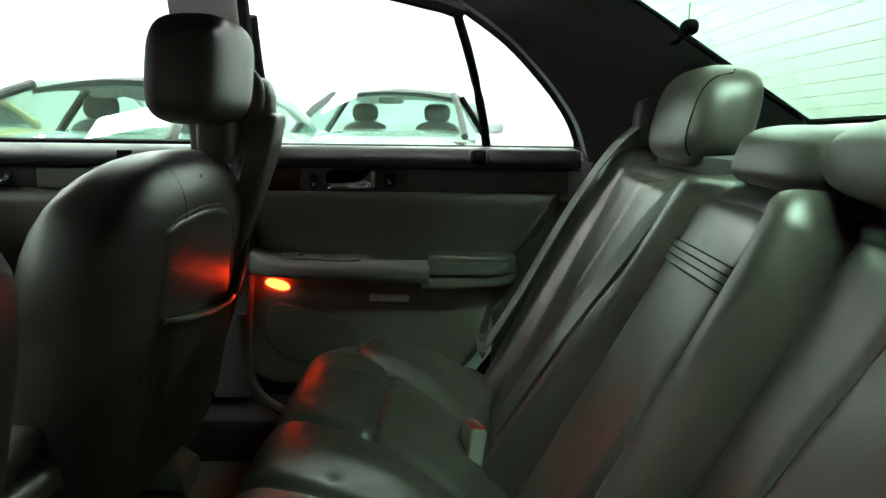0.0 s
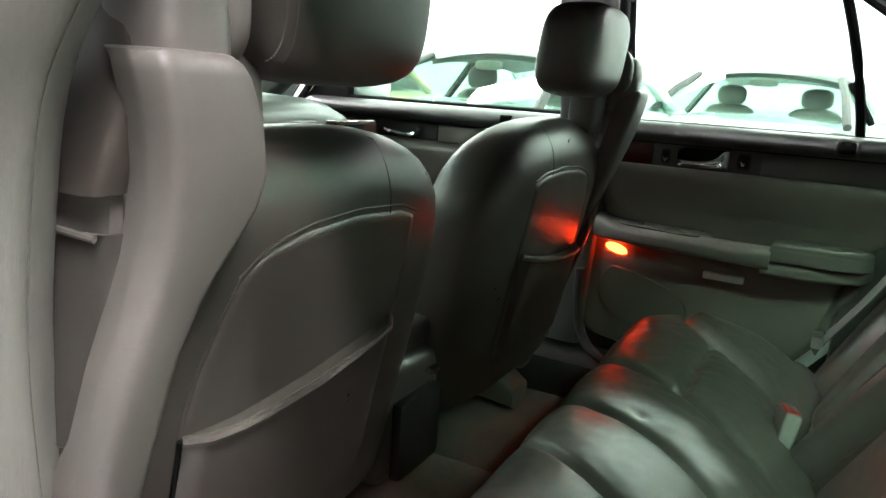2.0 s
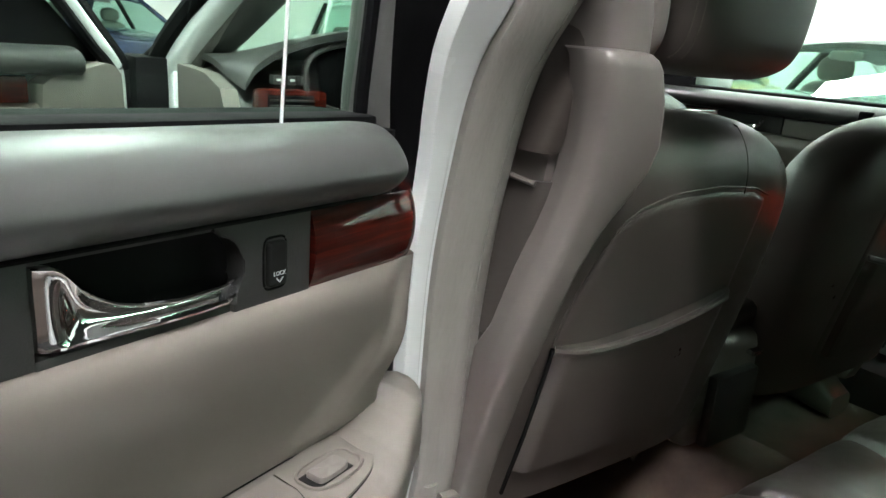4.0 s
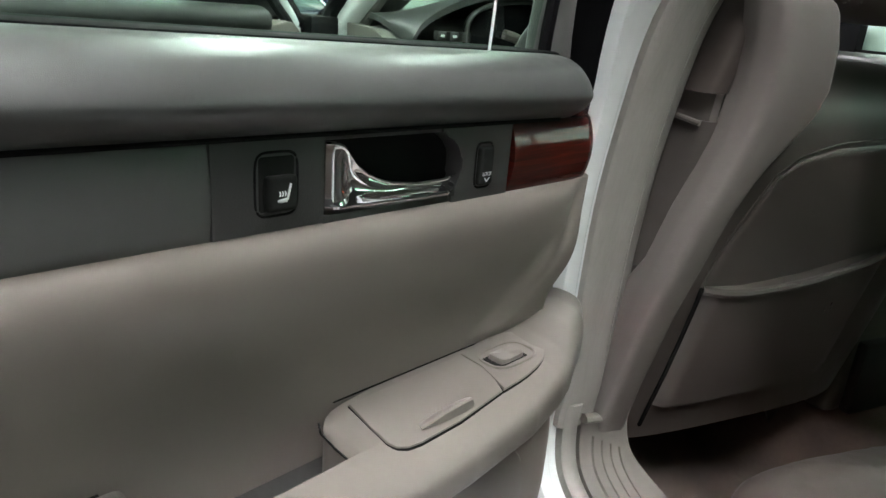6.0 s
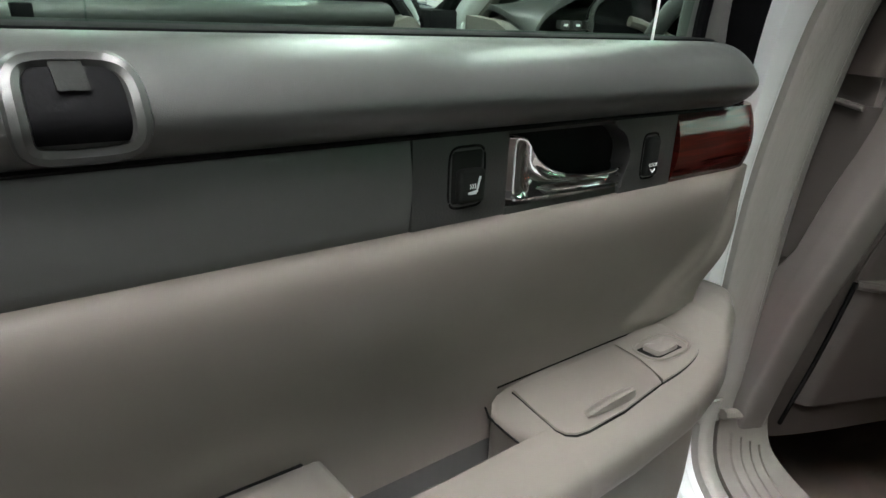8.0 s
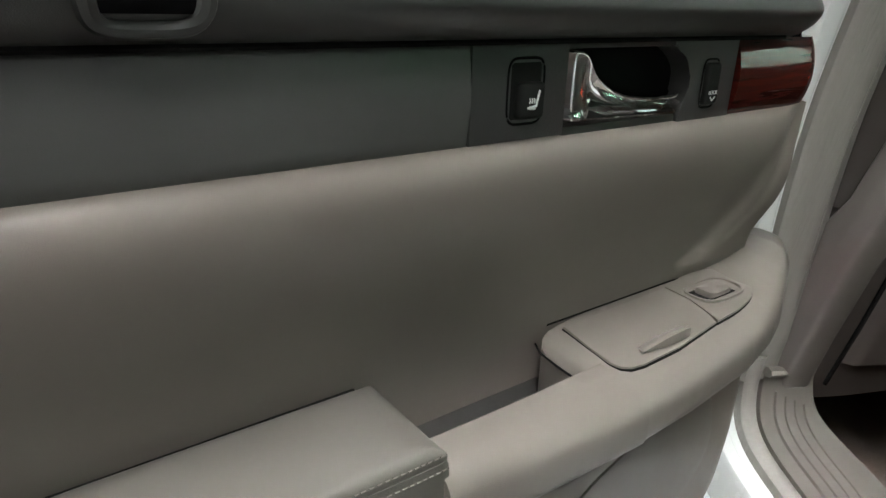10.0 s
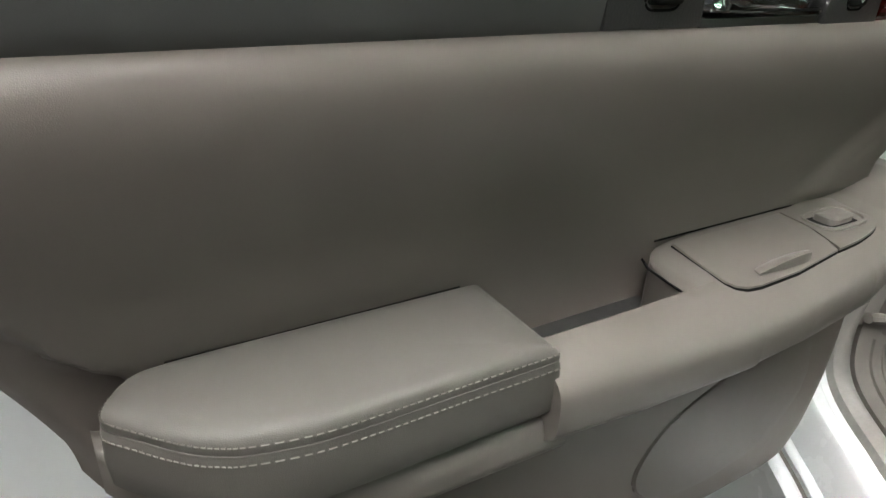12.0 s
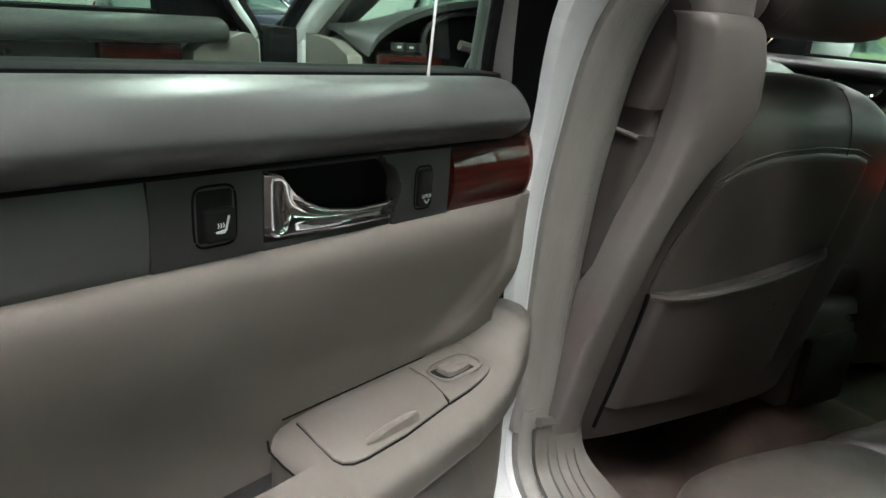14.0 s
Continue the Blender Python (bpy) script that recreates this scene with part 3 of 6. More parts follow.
def rear_door(name, m, at, label, open_view):
    d = thing(name, at, label, "car door", "car doors")

    # outer shell with its end faces
    def shell(u, v, o):
        z = lerp(0.34, 0.958, v)
        a, b = table(z, EDGE_FRONT) - 0.012, table(z, EDGE_REAR) + 0.040
        bulge = -0.03 * math.sin(math.pi * v)
        return (lerp(a, b, u), o + (bulge if o < -0.1 else 0), z)
    part("shell", sheet(lambda u, v: shell(u, v, -0.058), lambda u, v: shell(u, v, -0.165), 24, 24), M["paint"], d, "silver-white painted door shell", m)
    rim = [(table(z, EDGE_FRONT) - 0.006, -0.05, z) for z in (0.975, 0.93, 0.88, 0.83, 0.78, 0.72, 0.66, 0.60, 0.55, 0.51, 0.48)]
    part("edge_seal", tube(spline(rim, 3), 0.013, 8), M["black"], d, "black rubber edge seal", m)
    part("latch_slot", panel([(0.352, 0.642), (0.392, 0.600), (0.388, 0.588), (0.362, 0.612)], 0.004, m @ Matrix.Translation((0, -0.0545, 0))), M["gap"], d, "black latch slot")
    part("screw", pillow(0.372, -0.057, 0.655, 0.005, 0.003, 0.005, 2.2, rings=6, count=14), M["steel"], d, "", m)

    # lower trim: quilted band, recess and pocket area
    def band_o(s, z):
        o = table(z, BAND)
        # the flat front cheek beyond the end of the padding, with a soft step between
        c = table(z, [(0.762, -0.178), (0.770, -0.190), (0.782, -0.203), (0.809, -0.2205), (0.8425, -0.2325), (0.889, -0.243)])
        k = smooth((c + 0.030 - s) / 0.036) * smooth((z - 0.742) / 0.02)
        cheek = lerp(o + 0.007, 0.004, smooth((z - 0.775) / 0.085)) if z < 0.882 else min(0.004, o + 0.02)
        o += (cheek - o) * k
        o -= 0.0016 * math.exp(-((s - c) / 0.006) ** 2) * smooth((z - 0.765) / 0.02) * smooth((0.885 - z) / 0.01)
        f = table(z, EDGE_FRONT)
        e = min(1.0, max(0.0, (s - f) / 0.016))
        o -= 0.045 * (1 - math.sqrt(1 - (1 - e) ** 2)) if z > 0.735 else 0.03 * (1 - smooth((s - f) / 0.05)) ** 2
        r = table(z, EDGE_REAR)
        o -= 0.022 * (1 - smooth((r - s) / 0.03)) ** 2
        if s > 0.2:
            c = table(z, [(0.60, 0.25), (0.70, 0.275), (0.744, 0.300), (0.75, 0.309), (0.758, 0.32), (0.767, 0.328), (0.781, 0.337), (0.889, 0.402)])
            o -= 0.017 * smooth((s - c) / 0.014)
        return o

    def band(u, v, back):
        z = lerp(0.437, 0.8892, 1 - (1 - v) ** 1.25)
        s = lerp(table(z, EDGE_FRONT), table(z, EDGE_REAR), u ** 1.35)
        return (s, -0.06 if back else band_o(s, z), z)
    part("trim_panel", sheet(lambda u, v: band(u, v, False), lambda u, v: band(u, v, True), 110, 100), M["leather_puff"], d, "soft taupe vinyl trim panel", m)

    # insert strip: satin band, control plate and wood
    def strip(sa, sb, za, zb, o, rnd=0.004, crown=0.003):
        def f(u, v, back):
            s, z = lerp(sa, sb, u), lerp(za, zb, v)
            e = min(u * (sb - sa), (1 - u) * (sb - sa), v * (zb - za), (1 - v) * (zb - za))
            oo = o - rnd * (1 - smooth(e / 0.004)) + crown * math.sin(math.pi * v)
            return (s, -0.03 if back else oo, z)
        return sheet(lambda u, v: f(u, v, False), lambda u, v: f(u, v, True), 24, 14)
    part("insert_strip", strip(0.0858, 0.425, 0.8880, 0.9385, 0.0008, 0.0015), M["strip_vinyl"], d, "dark grey satin insert strip", m)

    def wood(u, v, back):
        s, z = lerp(-0.2730, -0.1450, u ** 1.3), lerp(0.8862, 0.9385, v)
        e = min(1.0, (s + 0.2730) / 0.030)
        wrap = -0.038 * (1 - math.sqrt(max(0.0, 1 - (1 - e) ** 2)))
        return (s, -0.04 if back else 0.0010 + 0.0065 * math.sin(math.pi * min(1.0, v * 1.02)) ** 0.8 + wrap, z)
    part("wood_trim", sheet(lambda u, v: wood(u, v, False), lambda u, v: wood(u, v, True), 40, 20), M["wood"], d, "glossy red-brown wood trim", m)

    # control plate with the rounded opening for the handle
    arc = [(-0.0930 + 0.020 * (1 - math.cos(a)), 0.9165 + 0.018 * math.sin(a)) for a in [math.pi / 2 * (1 - k / 6) for k in range(7)]]
    arc += [(-0.0930, 0.909), (-0.0922, 0.902), (-0.0895, 0.8965), (-0.0850, 0.8925)]
    part("control_plate", panel([(0.0855, 0.8885), (0.0855, 0.9385), (0.0185, 0.9385), (0.0185, 0.8885)], 0.02, m @ Matrix.Translation((0, 0.0018, 0)), 0.0010), M["dark_insert"], d, "charcoal control plate")
    part("control_plate", panel([(-0.1446, 0.8870), (-0.1446, 0.9385), (-0.0730, 0.9385)] + arc + [(-0.0850, 0.8870)], 0.02, m @ Matrix.Translation((0, 0.0036, 0)), 0.0022), M["dark_insert"], d, "charcoal control plate")
    part("control_plate", join(rbox((-0.0852, -0.02, 0.8870), (0.0188, 0.0014, 0.8925), 0.0014, 2), rbox((-0.0735, -0.02, 0.9345), (0.0188, 0.0014, 0.9385), 0.0012, 2)), M["dark_insert"], d, "charcoal control plate", m)
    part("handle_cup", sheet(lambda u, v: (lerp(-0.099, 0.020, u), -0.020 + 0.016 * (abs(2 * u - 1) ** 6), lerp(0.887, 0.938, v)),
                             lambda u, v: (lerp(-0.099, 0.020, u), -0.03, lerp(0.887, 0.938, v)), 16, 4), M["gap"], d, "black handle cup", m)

    # chrome handle: an upright plate at its rear end that sweeps into a hollow-faced blade with a bright lip
    loops = []
    for i in range(41):
        t = i / 40
        s = lerp(0.0178, -0.0905, t)
        top = table(s, [(-0.0905, 0.9072), (-0.075, 0.9058), (-0.05, 0.9058), (-0.028, 0.9083), (-0.018, 0.9112), (-0.010, 0.9152), (-0.003, 0.9205), (0.002, 0.9268), (0.006, 0.9315), (0.010, 0.9335), (0.0178, 0.9338)])
        low = table(s, [(-0.0905, 0.8962), (-0.086, 0.8930), (-0.07, 0.8932), (0.0, 0.8945), (0.0178, 0.8952)])
        o = table(t, [(0, -0.002), (0.03, 0.0020), (0.10, 0.0040), (0.16, 0.0028), (0.3, 0.0040), (0.6, 0.0055), (0.9, 0.0040), (1, 0.0)])
        h = top - low
        hollow = 0.0052 * smooth((t - 0.06) / 0.15)
        loop = [(-0.014, top - 0.0015), (o - 0.002, top), (o + 0.0004, top - 0.0002), (o + 0.0012, top - 0.0012), (o + 0.0006, top - 0.0022)]
        loop += [(o - hollow * math.sin(math.pi * (k + 1) / 8) ** 0.8, top - 0.0022 - (h - 0.0060) * (k + 1) / 8) for k in range(7)]
        loop += [(o + 0.0004, low + 0.0036), (o + 0.0012, low + 0.0022), (o + 0.0008, low + 0.0008), (o - 0.001, low), (-0.014, low)]
        loops.append([(s, a, b) for a, b in loop])
    part("handle", loft(loops), M["chrome"], d, "polished chrome pull handle", m)
    # heated-seat switch and lock slider
    part("switch_frame", tube([(s, 0.0016, z) for s, z in [(0.0490 + a, 0.9140 + b) for a, b in oval(0.0128, 0.0168, 5, 32)]], 0.0008, 6, closed=True), M["gap"], d, "", m)
    part("switch_recess", rbox((0.0370, -0.002, 0.8985), (0.0610, 0.0021, 0.9298), 0.0030, 3), M["hook"], d, "dark upper half of the switch", m)
    sw = part("heater_switch", rbox((0.0385, 0.0, 0.9000), (0.0570, 0.0066, 0.9190), 0.0030, 3), M["hook"], d, "charcoal rocker switch", m)
    icon = [tube([(0.0436, 0.0066, 0.9150), (0.0455, 0.0066, 0.9078)], 0.0007, 6), tube([(0.0452, 0.0066, 0.9072), (0.0516, 0.0066, 0.9062)], 0.0007, 6), rbox((0.0455, 0.0060, 0.9052), (0.0505, 0.0069, 0.9066), 0.0004, 1)]
    for q in range(3):
        icon.append(tube([(0.0472 + q * 0.0016, 0.0066, 0.9085), (0.0466 + q * 0.0016, 0.0066, 0.9098), (0.0472 + q * 0.0016, 0.0066, 0.9112)], 0.00038, 5))
    part("icon", join(*icon), M["mark"], sw, "white seat symbol", m)
    part("lock_frame", tube([(s, 0.0036, z) for s, z in [(-0.1150 + a, 0.9105 + b) for a, b in oval(0.0088, 0.0155, 5, 24)]], 0.0008, 6, closed=True), M["gap"], d, "", m)
    lk = part("lock_slider", rbox((-0.1220, 0.0, 0.8970), (-0.1080, 0.0076, 0.9238), 0.0030, 3), M["hook"], d, "charcoal lock slider", m)
    word = bpy.data.curves.new("lock_text", "FONT")
    word.body = "LOCK"
    word.size = 0.0036
    word.align_x = "CENTER"
    word.extrude = 0.0001
    tx = new("lettering", word)
    word.materials.append(M["mark"])
    deps = bpy.context.evaluated_depsgraph_get()
    wm = bpy.data.meshes.new_from_object(tx.evaluated_get(deps))
    bpy.data.objects.remove(tx)
    wb = bmesh.new()
    wb.from_mesh(wm)
    bpy.data.meshes.remove(wm)
    flip = -1 if m.determinant() > 0 else 1
    wb.transform(Matrix(((flip, 0, 0, -0.1150), (0, 0, 1, 0.0077), (0, 1, 0, 0.9040), (0, 0, 0, 1))))
    part("lettering", wb, M["mark"], lk, "white printed lock lettering", m, flat=True)
    part("arrow", join(tube([(-0.1176, 0.0077, 0.9025), (-0.1150, 0.0077, 0.8998), (-0.1124, 0.0077, 0.9025)], 0.0004, 4)), M["mark"], lk, "white printed arrow", m)

    # belt pad
    prof = [(-0.056, 0.977), (-0.045, 0.9825), (-0.025, 0.984), (-0.008, 0.9825), (0.006, 0.9768), (0.0150, 0.9695), (0.0205, 0.9620), (0.0220, 0.9565), (0.0195, 0.9510), (0.0135, 0.9450), (0.0050, 0.9402), (-0.004, 0.938), (-0.03, 0.938)]
    pr = [(p.x, p.z) for p in spline([(a, 0, b) for a, b in prof], 3)]
    loops = []
    for s in [-0.2520, -0.2516, -0.2505, -0.2480, -0.2450, -0.2415, -0.2380, -0.2340, -0.2300, -0.2250, -0.2200, -0.2150, -0.2100, -0.2050] + [lerp(-0.199, 0.42, i / 50) for i in range(51)] + [0.43, 0.438, 0.445, 0.45, 0.453, 0.455]:
        # blunt front end that wraps back towards the glass
        q = min(1.0, max(0.0, (-0.200 - s) / 0.052))
        k = 0.22 + 0.78 * math.sqrt(max(0.0, 1 - q ** 2.2))
        kr = 1 - 0.5 * (1 - smooth((0.455 - s) / 0.03)) ** 2
        loops.append([(s, -0.056 + (a + 0.056) * k * kr, 0.950 + (b - 0.950) * (0.6 + 0.4 * kr) * (1 - 0.12 * q ** 4)) for a, b in pr])
    part("belt_pad", loft(loops), M["dark_vinyl"], d, "charcoal padded vinyl top rail", m)
    part("pad_dark_line", tube([(lerp(-0.20, 0.45, k / 24), 0.0042, 0.9389) for k in range(25)], 0.0016, 6), M["gap"], d, "", m)
    part("pad_end", rbox((-0.272, -0.075, 0.938), (-0.236, -0.030, 0.972), 0.004), M["dark_insert"], d, "", m)
    # shade hook moulded into the pad
    front = [p for p in pr if p[0] > -0.026 and p[1] > 0.9384]
    face = sorted((b, a) for a, b in front)
    hk = part("hook_frame", tube([(0.2355 + a, table(0.9615 + b, face) + 0.0008, 0.9615 + b) for a, b in oval(0.0185, 0.0155, 4, 56)], 0.0036, 8, closed=True, axis=(0, 1, 0)), M["dark_vinyl"], d, "charcoal hook surround", m)

    # black sheet just proud of the pad, standing in for a shaded hollow
    def recess_patch_pt(u, v, off):
        z = lerp(0.951, 0.9745, v)
        return (lerp(0.2205, 0.2505, u), table(z, face) + off, z)
    part("recess_patch", sheet(lambda u, v: recess_patch_pt(u, v, 0.0012), lambda u, v: recess_patch_pt(u, v, -0.012), 6, 10), M["black"], hk, "black patch in place of a shaded recess", m)
    part("hook", sheet(lambda u, v: (lerp(0.231, 0.241, u), table(lerp(0.968, 0.979, v), face) + 0.0032, lerp(0.968, 0.979, v)),
                       lambda u, v: (lerp(0.231, 0.241, u), table(lerp(0.968, 0.979, v), face) - 0.004, lerp(0.968, 0.979, v)), 4, 12), M["hook"], hk, "", m)

    # armrest rail
    loops = []
    keys = [(-0.311, -0.050, -0.030, 0.715, 0.752), (-0.306, -0.05, -0.016, 0.706, 0.760), (-0.292, -0.048, 0.000, 0.702, 0.767), (-0.268, -0.046, 0.016, 0.702, 0.768), (-0.240, -0.045, 0.028, 0.703, 0.762), (-0.215, -0.05, 0.040, 0.703, 0.7525), (-0.190, -0.052, 0.048, 0.703, 0.7485),
            (-0.14, -0.055, 0.059, 0.703, 0.7475), (-0.06, -0.055, 0.066, 0.703, 0.7475), (0.0, -0.055, 0.068, 0.703, 0.7475), (0.0060, -0.050, 0.068, 0.703, 0.7470), (0.0095, -0.040, 0.0675, 0.704, 0.7455), (0.0120, -0.025, 0.0665, 0.706, 0.7425), (0.0130, -0.015, 0.065, 0.709, 0.7390)]
    keys2 = [(-0.0060, -0.03, 0.0690, 0.7026, 0.7476), (0.0155, -0.03, 0.0684, 0.7026, 0.7472), (0.08, -0.03, 0.064, 0.700, 0.7465), (0.134, -0.03, 0.058, 0.698, 0.7470)]
    keys3 = [(0.118, -0.03, 0.050, 0.684, 0.7195), (0.2, -0.03, 0.048, 0.684, 0.7195), (0.27, -0.03, 0.036, 0.688, 0.721), (0.305, -0.03, 0.018, 0.69, 0.723), (0.325, -0.03, -0.012, 0.70, 0.727)]

    BACK_EDGE = [(-0.30, -0.060), (-0.20, -0.050), (-0.10, -0.032), (-0.02, -0.0225), (-0.008, -0.0195), (0.002, -0.0140), (0.0090, -0.0070), (0.0115, 0.0), (0.0130, 0.012)]

    def rail(kk, steps, inner=-1.0):
        out = []
        for i in range(steps + 1):
            s = lerp(kk[0][0], kk[-1][0], i / steps)
            q = [table(s, [(r[0], r[c]) for r in kk]) for c in (1, 2, 3, 4)]
            oc, oh, zc, zh = (q[0] + q[1]) / 2, (q[1] - q[0]) / 2, (q[2] + q[3]) / 2, (q[3] - q[2]) / 2
            low = table(s, BACK_EDGE) if inner == "block" else inner
            out.append([(s, max(low, oc + a), zc + b - 0.05 * max(0, a)) for a, b in oval(oh, zh, 3.4, 44)])
        return loft(out)
    part("armrest_rail", rail(keys, 150, "block"), M["plastic"], d, "taupe moulded armrest rail", m)
    part("grab_bar", rail(keys2, 12, 0.029), M["plastic"], d, "taupe moulded grab bar", m)
    part("rail_rear", rail(keys3, 20), M["plastic"], d, "taupe moulded rail under the pad", m)
    # pull cup behind the grab bar; charcoal colour stands in for its inner shade
    part("pull_cup", join(rbox((-0.01, -0.040, 0.7030), (0.134, 0.040, 0.7070), 0.001), rbox((0.0, 0.0360, 0.7075), (0.134, 0.042, 0.722), 0.001), rbox((0.128, -0.04, 0.7075), (0.133, 0.0355, 0.719), 0.001)), M["dark_insert"], d, "pull cup in charcoal, for the shade inside it", m)
    # dark line where the cup meets the rail
    part("cup_line", tube([(0.0140, 0.032, 0.7415), (0.0128, 0.010, 0.7420), (0.0100, -0.008, 0.7422), (0.0040, -0.018, 0.742)], 0.0008, 6), M["gap"], d, "", m)

    # dark tube painted in for the contact shade between padding and rail
    part("crease_shade", tube([(s, band_o(s, 0.7480), 0.7478) for s in [lerp(-0.190, -0.014, k / 16) for k in range(17)]], 0.0008, 6), M["gap"], d, "", m)

    # ashtray lid and switch pod on top of the rail
    def plan(pts, za, zb, bev):
        bm = bmesh.new()
        lo = [bm.verts.new((a, b, za)) for a, b in pts]
        hi = [bm.verts.new((a, b, zb - 0.045 * (b - 0.006))) for a, b in pts]
        n = len(pts)
        bm.faces.new(lo[::-1])
        f = bm.faces.new(hi)
        for i in range(n):
            bm.faces.new((lo[i], lo[(i + 1) % n], hi[(i + 1) % n], hi[i]))
        bmesh.ops.bevel(bm, geom=list(f.edges), offset=bev, segments=2, profile=0.6, affect="EDGES")
        return bm
    lid = [(-0.0182, -0.0148), (-0.1350, -0.0170), (-0.1350, 0.0060), (-0.1290, 0.0240), (-0.1215, 0.0372), (-0.0680, 0.0438), (-0.0300, 0.0447), (-0.0190, 0.0432), (-0.0130, 0.0390), (-0.0110, 0.0320), (-0.0135, 0.0130)]
    part("ashtray_gap", plan([((a + 0.068) * 1.006 - 0.068, (b - 0.013) * 1.009 + 0.013) for a, b in lid], 0.735, 0.7478, 0.0003), M["gap"], d, "", m)
    al = part("ashtray_lid", plan(lid, 0.735, 0.7492, 0.0010), M["plastic"], d, "taupe ashtray lid", m)
    # raised thumb grip: a tapered scoop with an upright front edge
    grip = [[(g + a * 0.3, 0.0345 + a * w, 0.7488 + b) for a, b in ((-0.0055, 0), (-0.0035, 0.35 * h), (0.0010, 0.85 * h), (0.0032, h), (0.0045, 0.92 * h), (0.0050, 0))]
            for g, w, h in ((-0.0380, 0.6, 0.0004), (-0.0470, 0.9, 0.0030), (-0.0600, 1.2, 0.0064), (-0.0780, 1.25, 0.0074), (-0.0860, 1.1, 0.0066), (-0.0895, 0.8, 0.0008))]
    part("lid_grip", loft(grip), M["plastic"], al, "", m)
    pod = [(p.x, p.y) for p in spline([(-0.1352, -0.0172, 0), (-0.1600, -0.0215, 0), (-0.1816, -0.0225, 0), (-0.2010, -0.0190, 0), (-0.2110, -0.0050, 0), (-0.2058, 0.0131, 0), (-0.1865, 0.0270, 0), (-0.1565, 0.0343, 0), (-0.1230, 0.0372, 0)], 4)] + [(-0.1302, 0.0240), (-0.1362, 0.0060)]
    part("pod_gap", plan([((a + 0.168) * 1.008 - 0.168, (b - 0.008) * 1.012 + 0.008) for a, b in pod], 0.735, 0.7478, 0.0003), M["gap"], d, "", m)
    pd = part("switch_pod", plan(pod, 0.735, 0.7494, 0.0010), M["plastic"], d, "taupe window switch pod", m)
    part("switch_well", tube([(-0.1665 + a, 0.0060 + b, 0.7494) for a, b in oval(0.026, 0.0150, 3, 32)], 0.0016, 6, closed=True), M["plastic"], pd, "", m)
    part("switch_shadow", rbox((-0.1800, -0.0018, 0.7490), (-0.1430, 0.0165, 0.7499), 0.0003, 1), M["gap"], pd, "", m)
    part("window_switch", loft([[(-0.1625 + a * g, 0.0075 + b * g, z + 0.0016 * (a / 0.015) ** 2) for a, b in oval(0.0150, 0.0082, 5, 28)] for z, g in ((0.7486, 1.0), (0.7515, 1.0), (0.7528, 0.95), (0.7531, 0.7), (0.7529, 0.2))]), M["shell"], pd, "pale taupe window switch", m)

    # padded elbow rest with a stitched edge
    rest = [(0.1310, -0.0165), (0.18, -0.0170), (0.24, -0.0175), (0.300, -0.0170), (0.3120, -0.0130), (0.3190, -0.0040), (0.3208, 0.0030), (0.3180, 0.0085), (0.3096, 0.0180), (0.3017, 0.0270), (0.2937, 0.0345), (0.2853, 0.0400), (0.2764, 0.0440), (0.2565, 0.0486), (0.234, 0.0504), (0.18, 0.0505), (0.1360, 0.0510), (0.1318, 0.0490)]
    path = [Vector((a, b, 0)) for a, b in rest]
    ring = spline(path, 4)
    mid = Vector((0.22, 0.01, 0))
    loops = []
    for k, (z, g) in enumerate([(0.7190, 0.93), (0.7193, 0.985), (0.7215, 1.006), (0.732, 1.014), (0.742, 1.010), (0.7478, 1.004), (0.7490, 0.996), (0.7500, 0.996), (0.7512, 0.999), (0.7538, 0.992), (0.7562, 0.972), (0.7582, 0.93), (0.7592, 0.86), (0.7602, 0.6), (0.7606, 0.2)]):
        loops.append([mid.lerp(p, g) + Vector((0, 0, z)) for p in ring])
    ap = part("elbow_pad", loft(loops), M["elbow"], d, "taupe stitched leather elbow pad", m)
    # dark tube in place of the contact shadow along the elbow pad
    part("pad_dark_line", tube([(lerp(0.142, 0.292, k / 12), -0.0200, 0.7535) for k in range(13)], 0.0020, 6), M["gap"], d, "", m)
    stitch = []
    outer = [p for p in ring if p.y > -0.01]
    for zz, g in ((0.7536, 0.996), (0.7452, 1.008)):
        run = []
        for a, b in zip(outer, outer[1:]):
            n = max(1, int((b - a).length / 0.0033))
            run += [a.lerp(b, k / n) for k in range(n)]
        for k in range(0, len(run) - 1):
            a = mid.lerp(run[k], g)
            b = mid.lerp(run[k + 1], g)
            b = a.lerp(b, 0.62)
            stitch.append(tube([a + Vector((0, 0, zz)), b + Vector((0, 0, zz))], 0.00042, 4))
    part("stitching", join(*stitch), M["thread"], ap, "pale double stitching", m)
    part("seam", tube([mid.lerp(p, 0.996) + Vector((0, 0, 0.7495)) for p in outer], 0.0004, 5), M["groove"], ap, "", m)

    # speaker grille, raised on the lower trim
    out = [(-0.213, 0.632), (-0.228, 0.612), (-0.236, 0.570), (-0.220, 0.536), (-0.183, 0.510), (-0.121, 0.500), (-0.07, 0.506), (-0.032, 0.526), (-0.024, 0.556), (-0.050, 0.592), (-0.105, 0.615), (-0.165, 0.630), (-0.20, 0.635)]
    ring = spline([Vector((a, 0, b)) for a, b in out + out[:1]], 4)[:-1]
    mid2 = Vector((-0.135, 0, 0.555))
    loops = [[Vector((p.x, o, p.z)) for p in (mid2.lerp(q, g) for q in ring)] for o, g in ((-0.03, 1.0), (-0.0075, 1.0), (-0.0060, 0.985), (-0.0055, 0.9), (-0.0050, 0.5), (-0.0048, 0.1))]
    part("speaker_grille", loft(loops), M["plastic"], d, "taupe mesh speaker cover", m)
    part("grille_rim", tube([Vector((q.x, -0.0082, q.z)) for q in ring], 0.0010, 6, closed=True), M["plastic"], d, "", m)

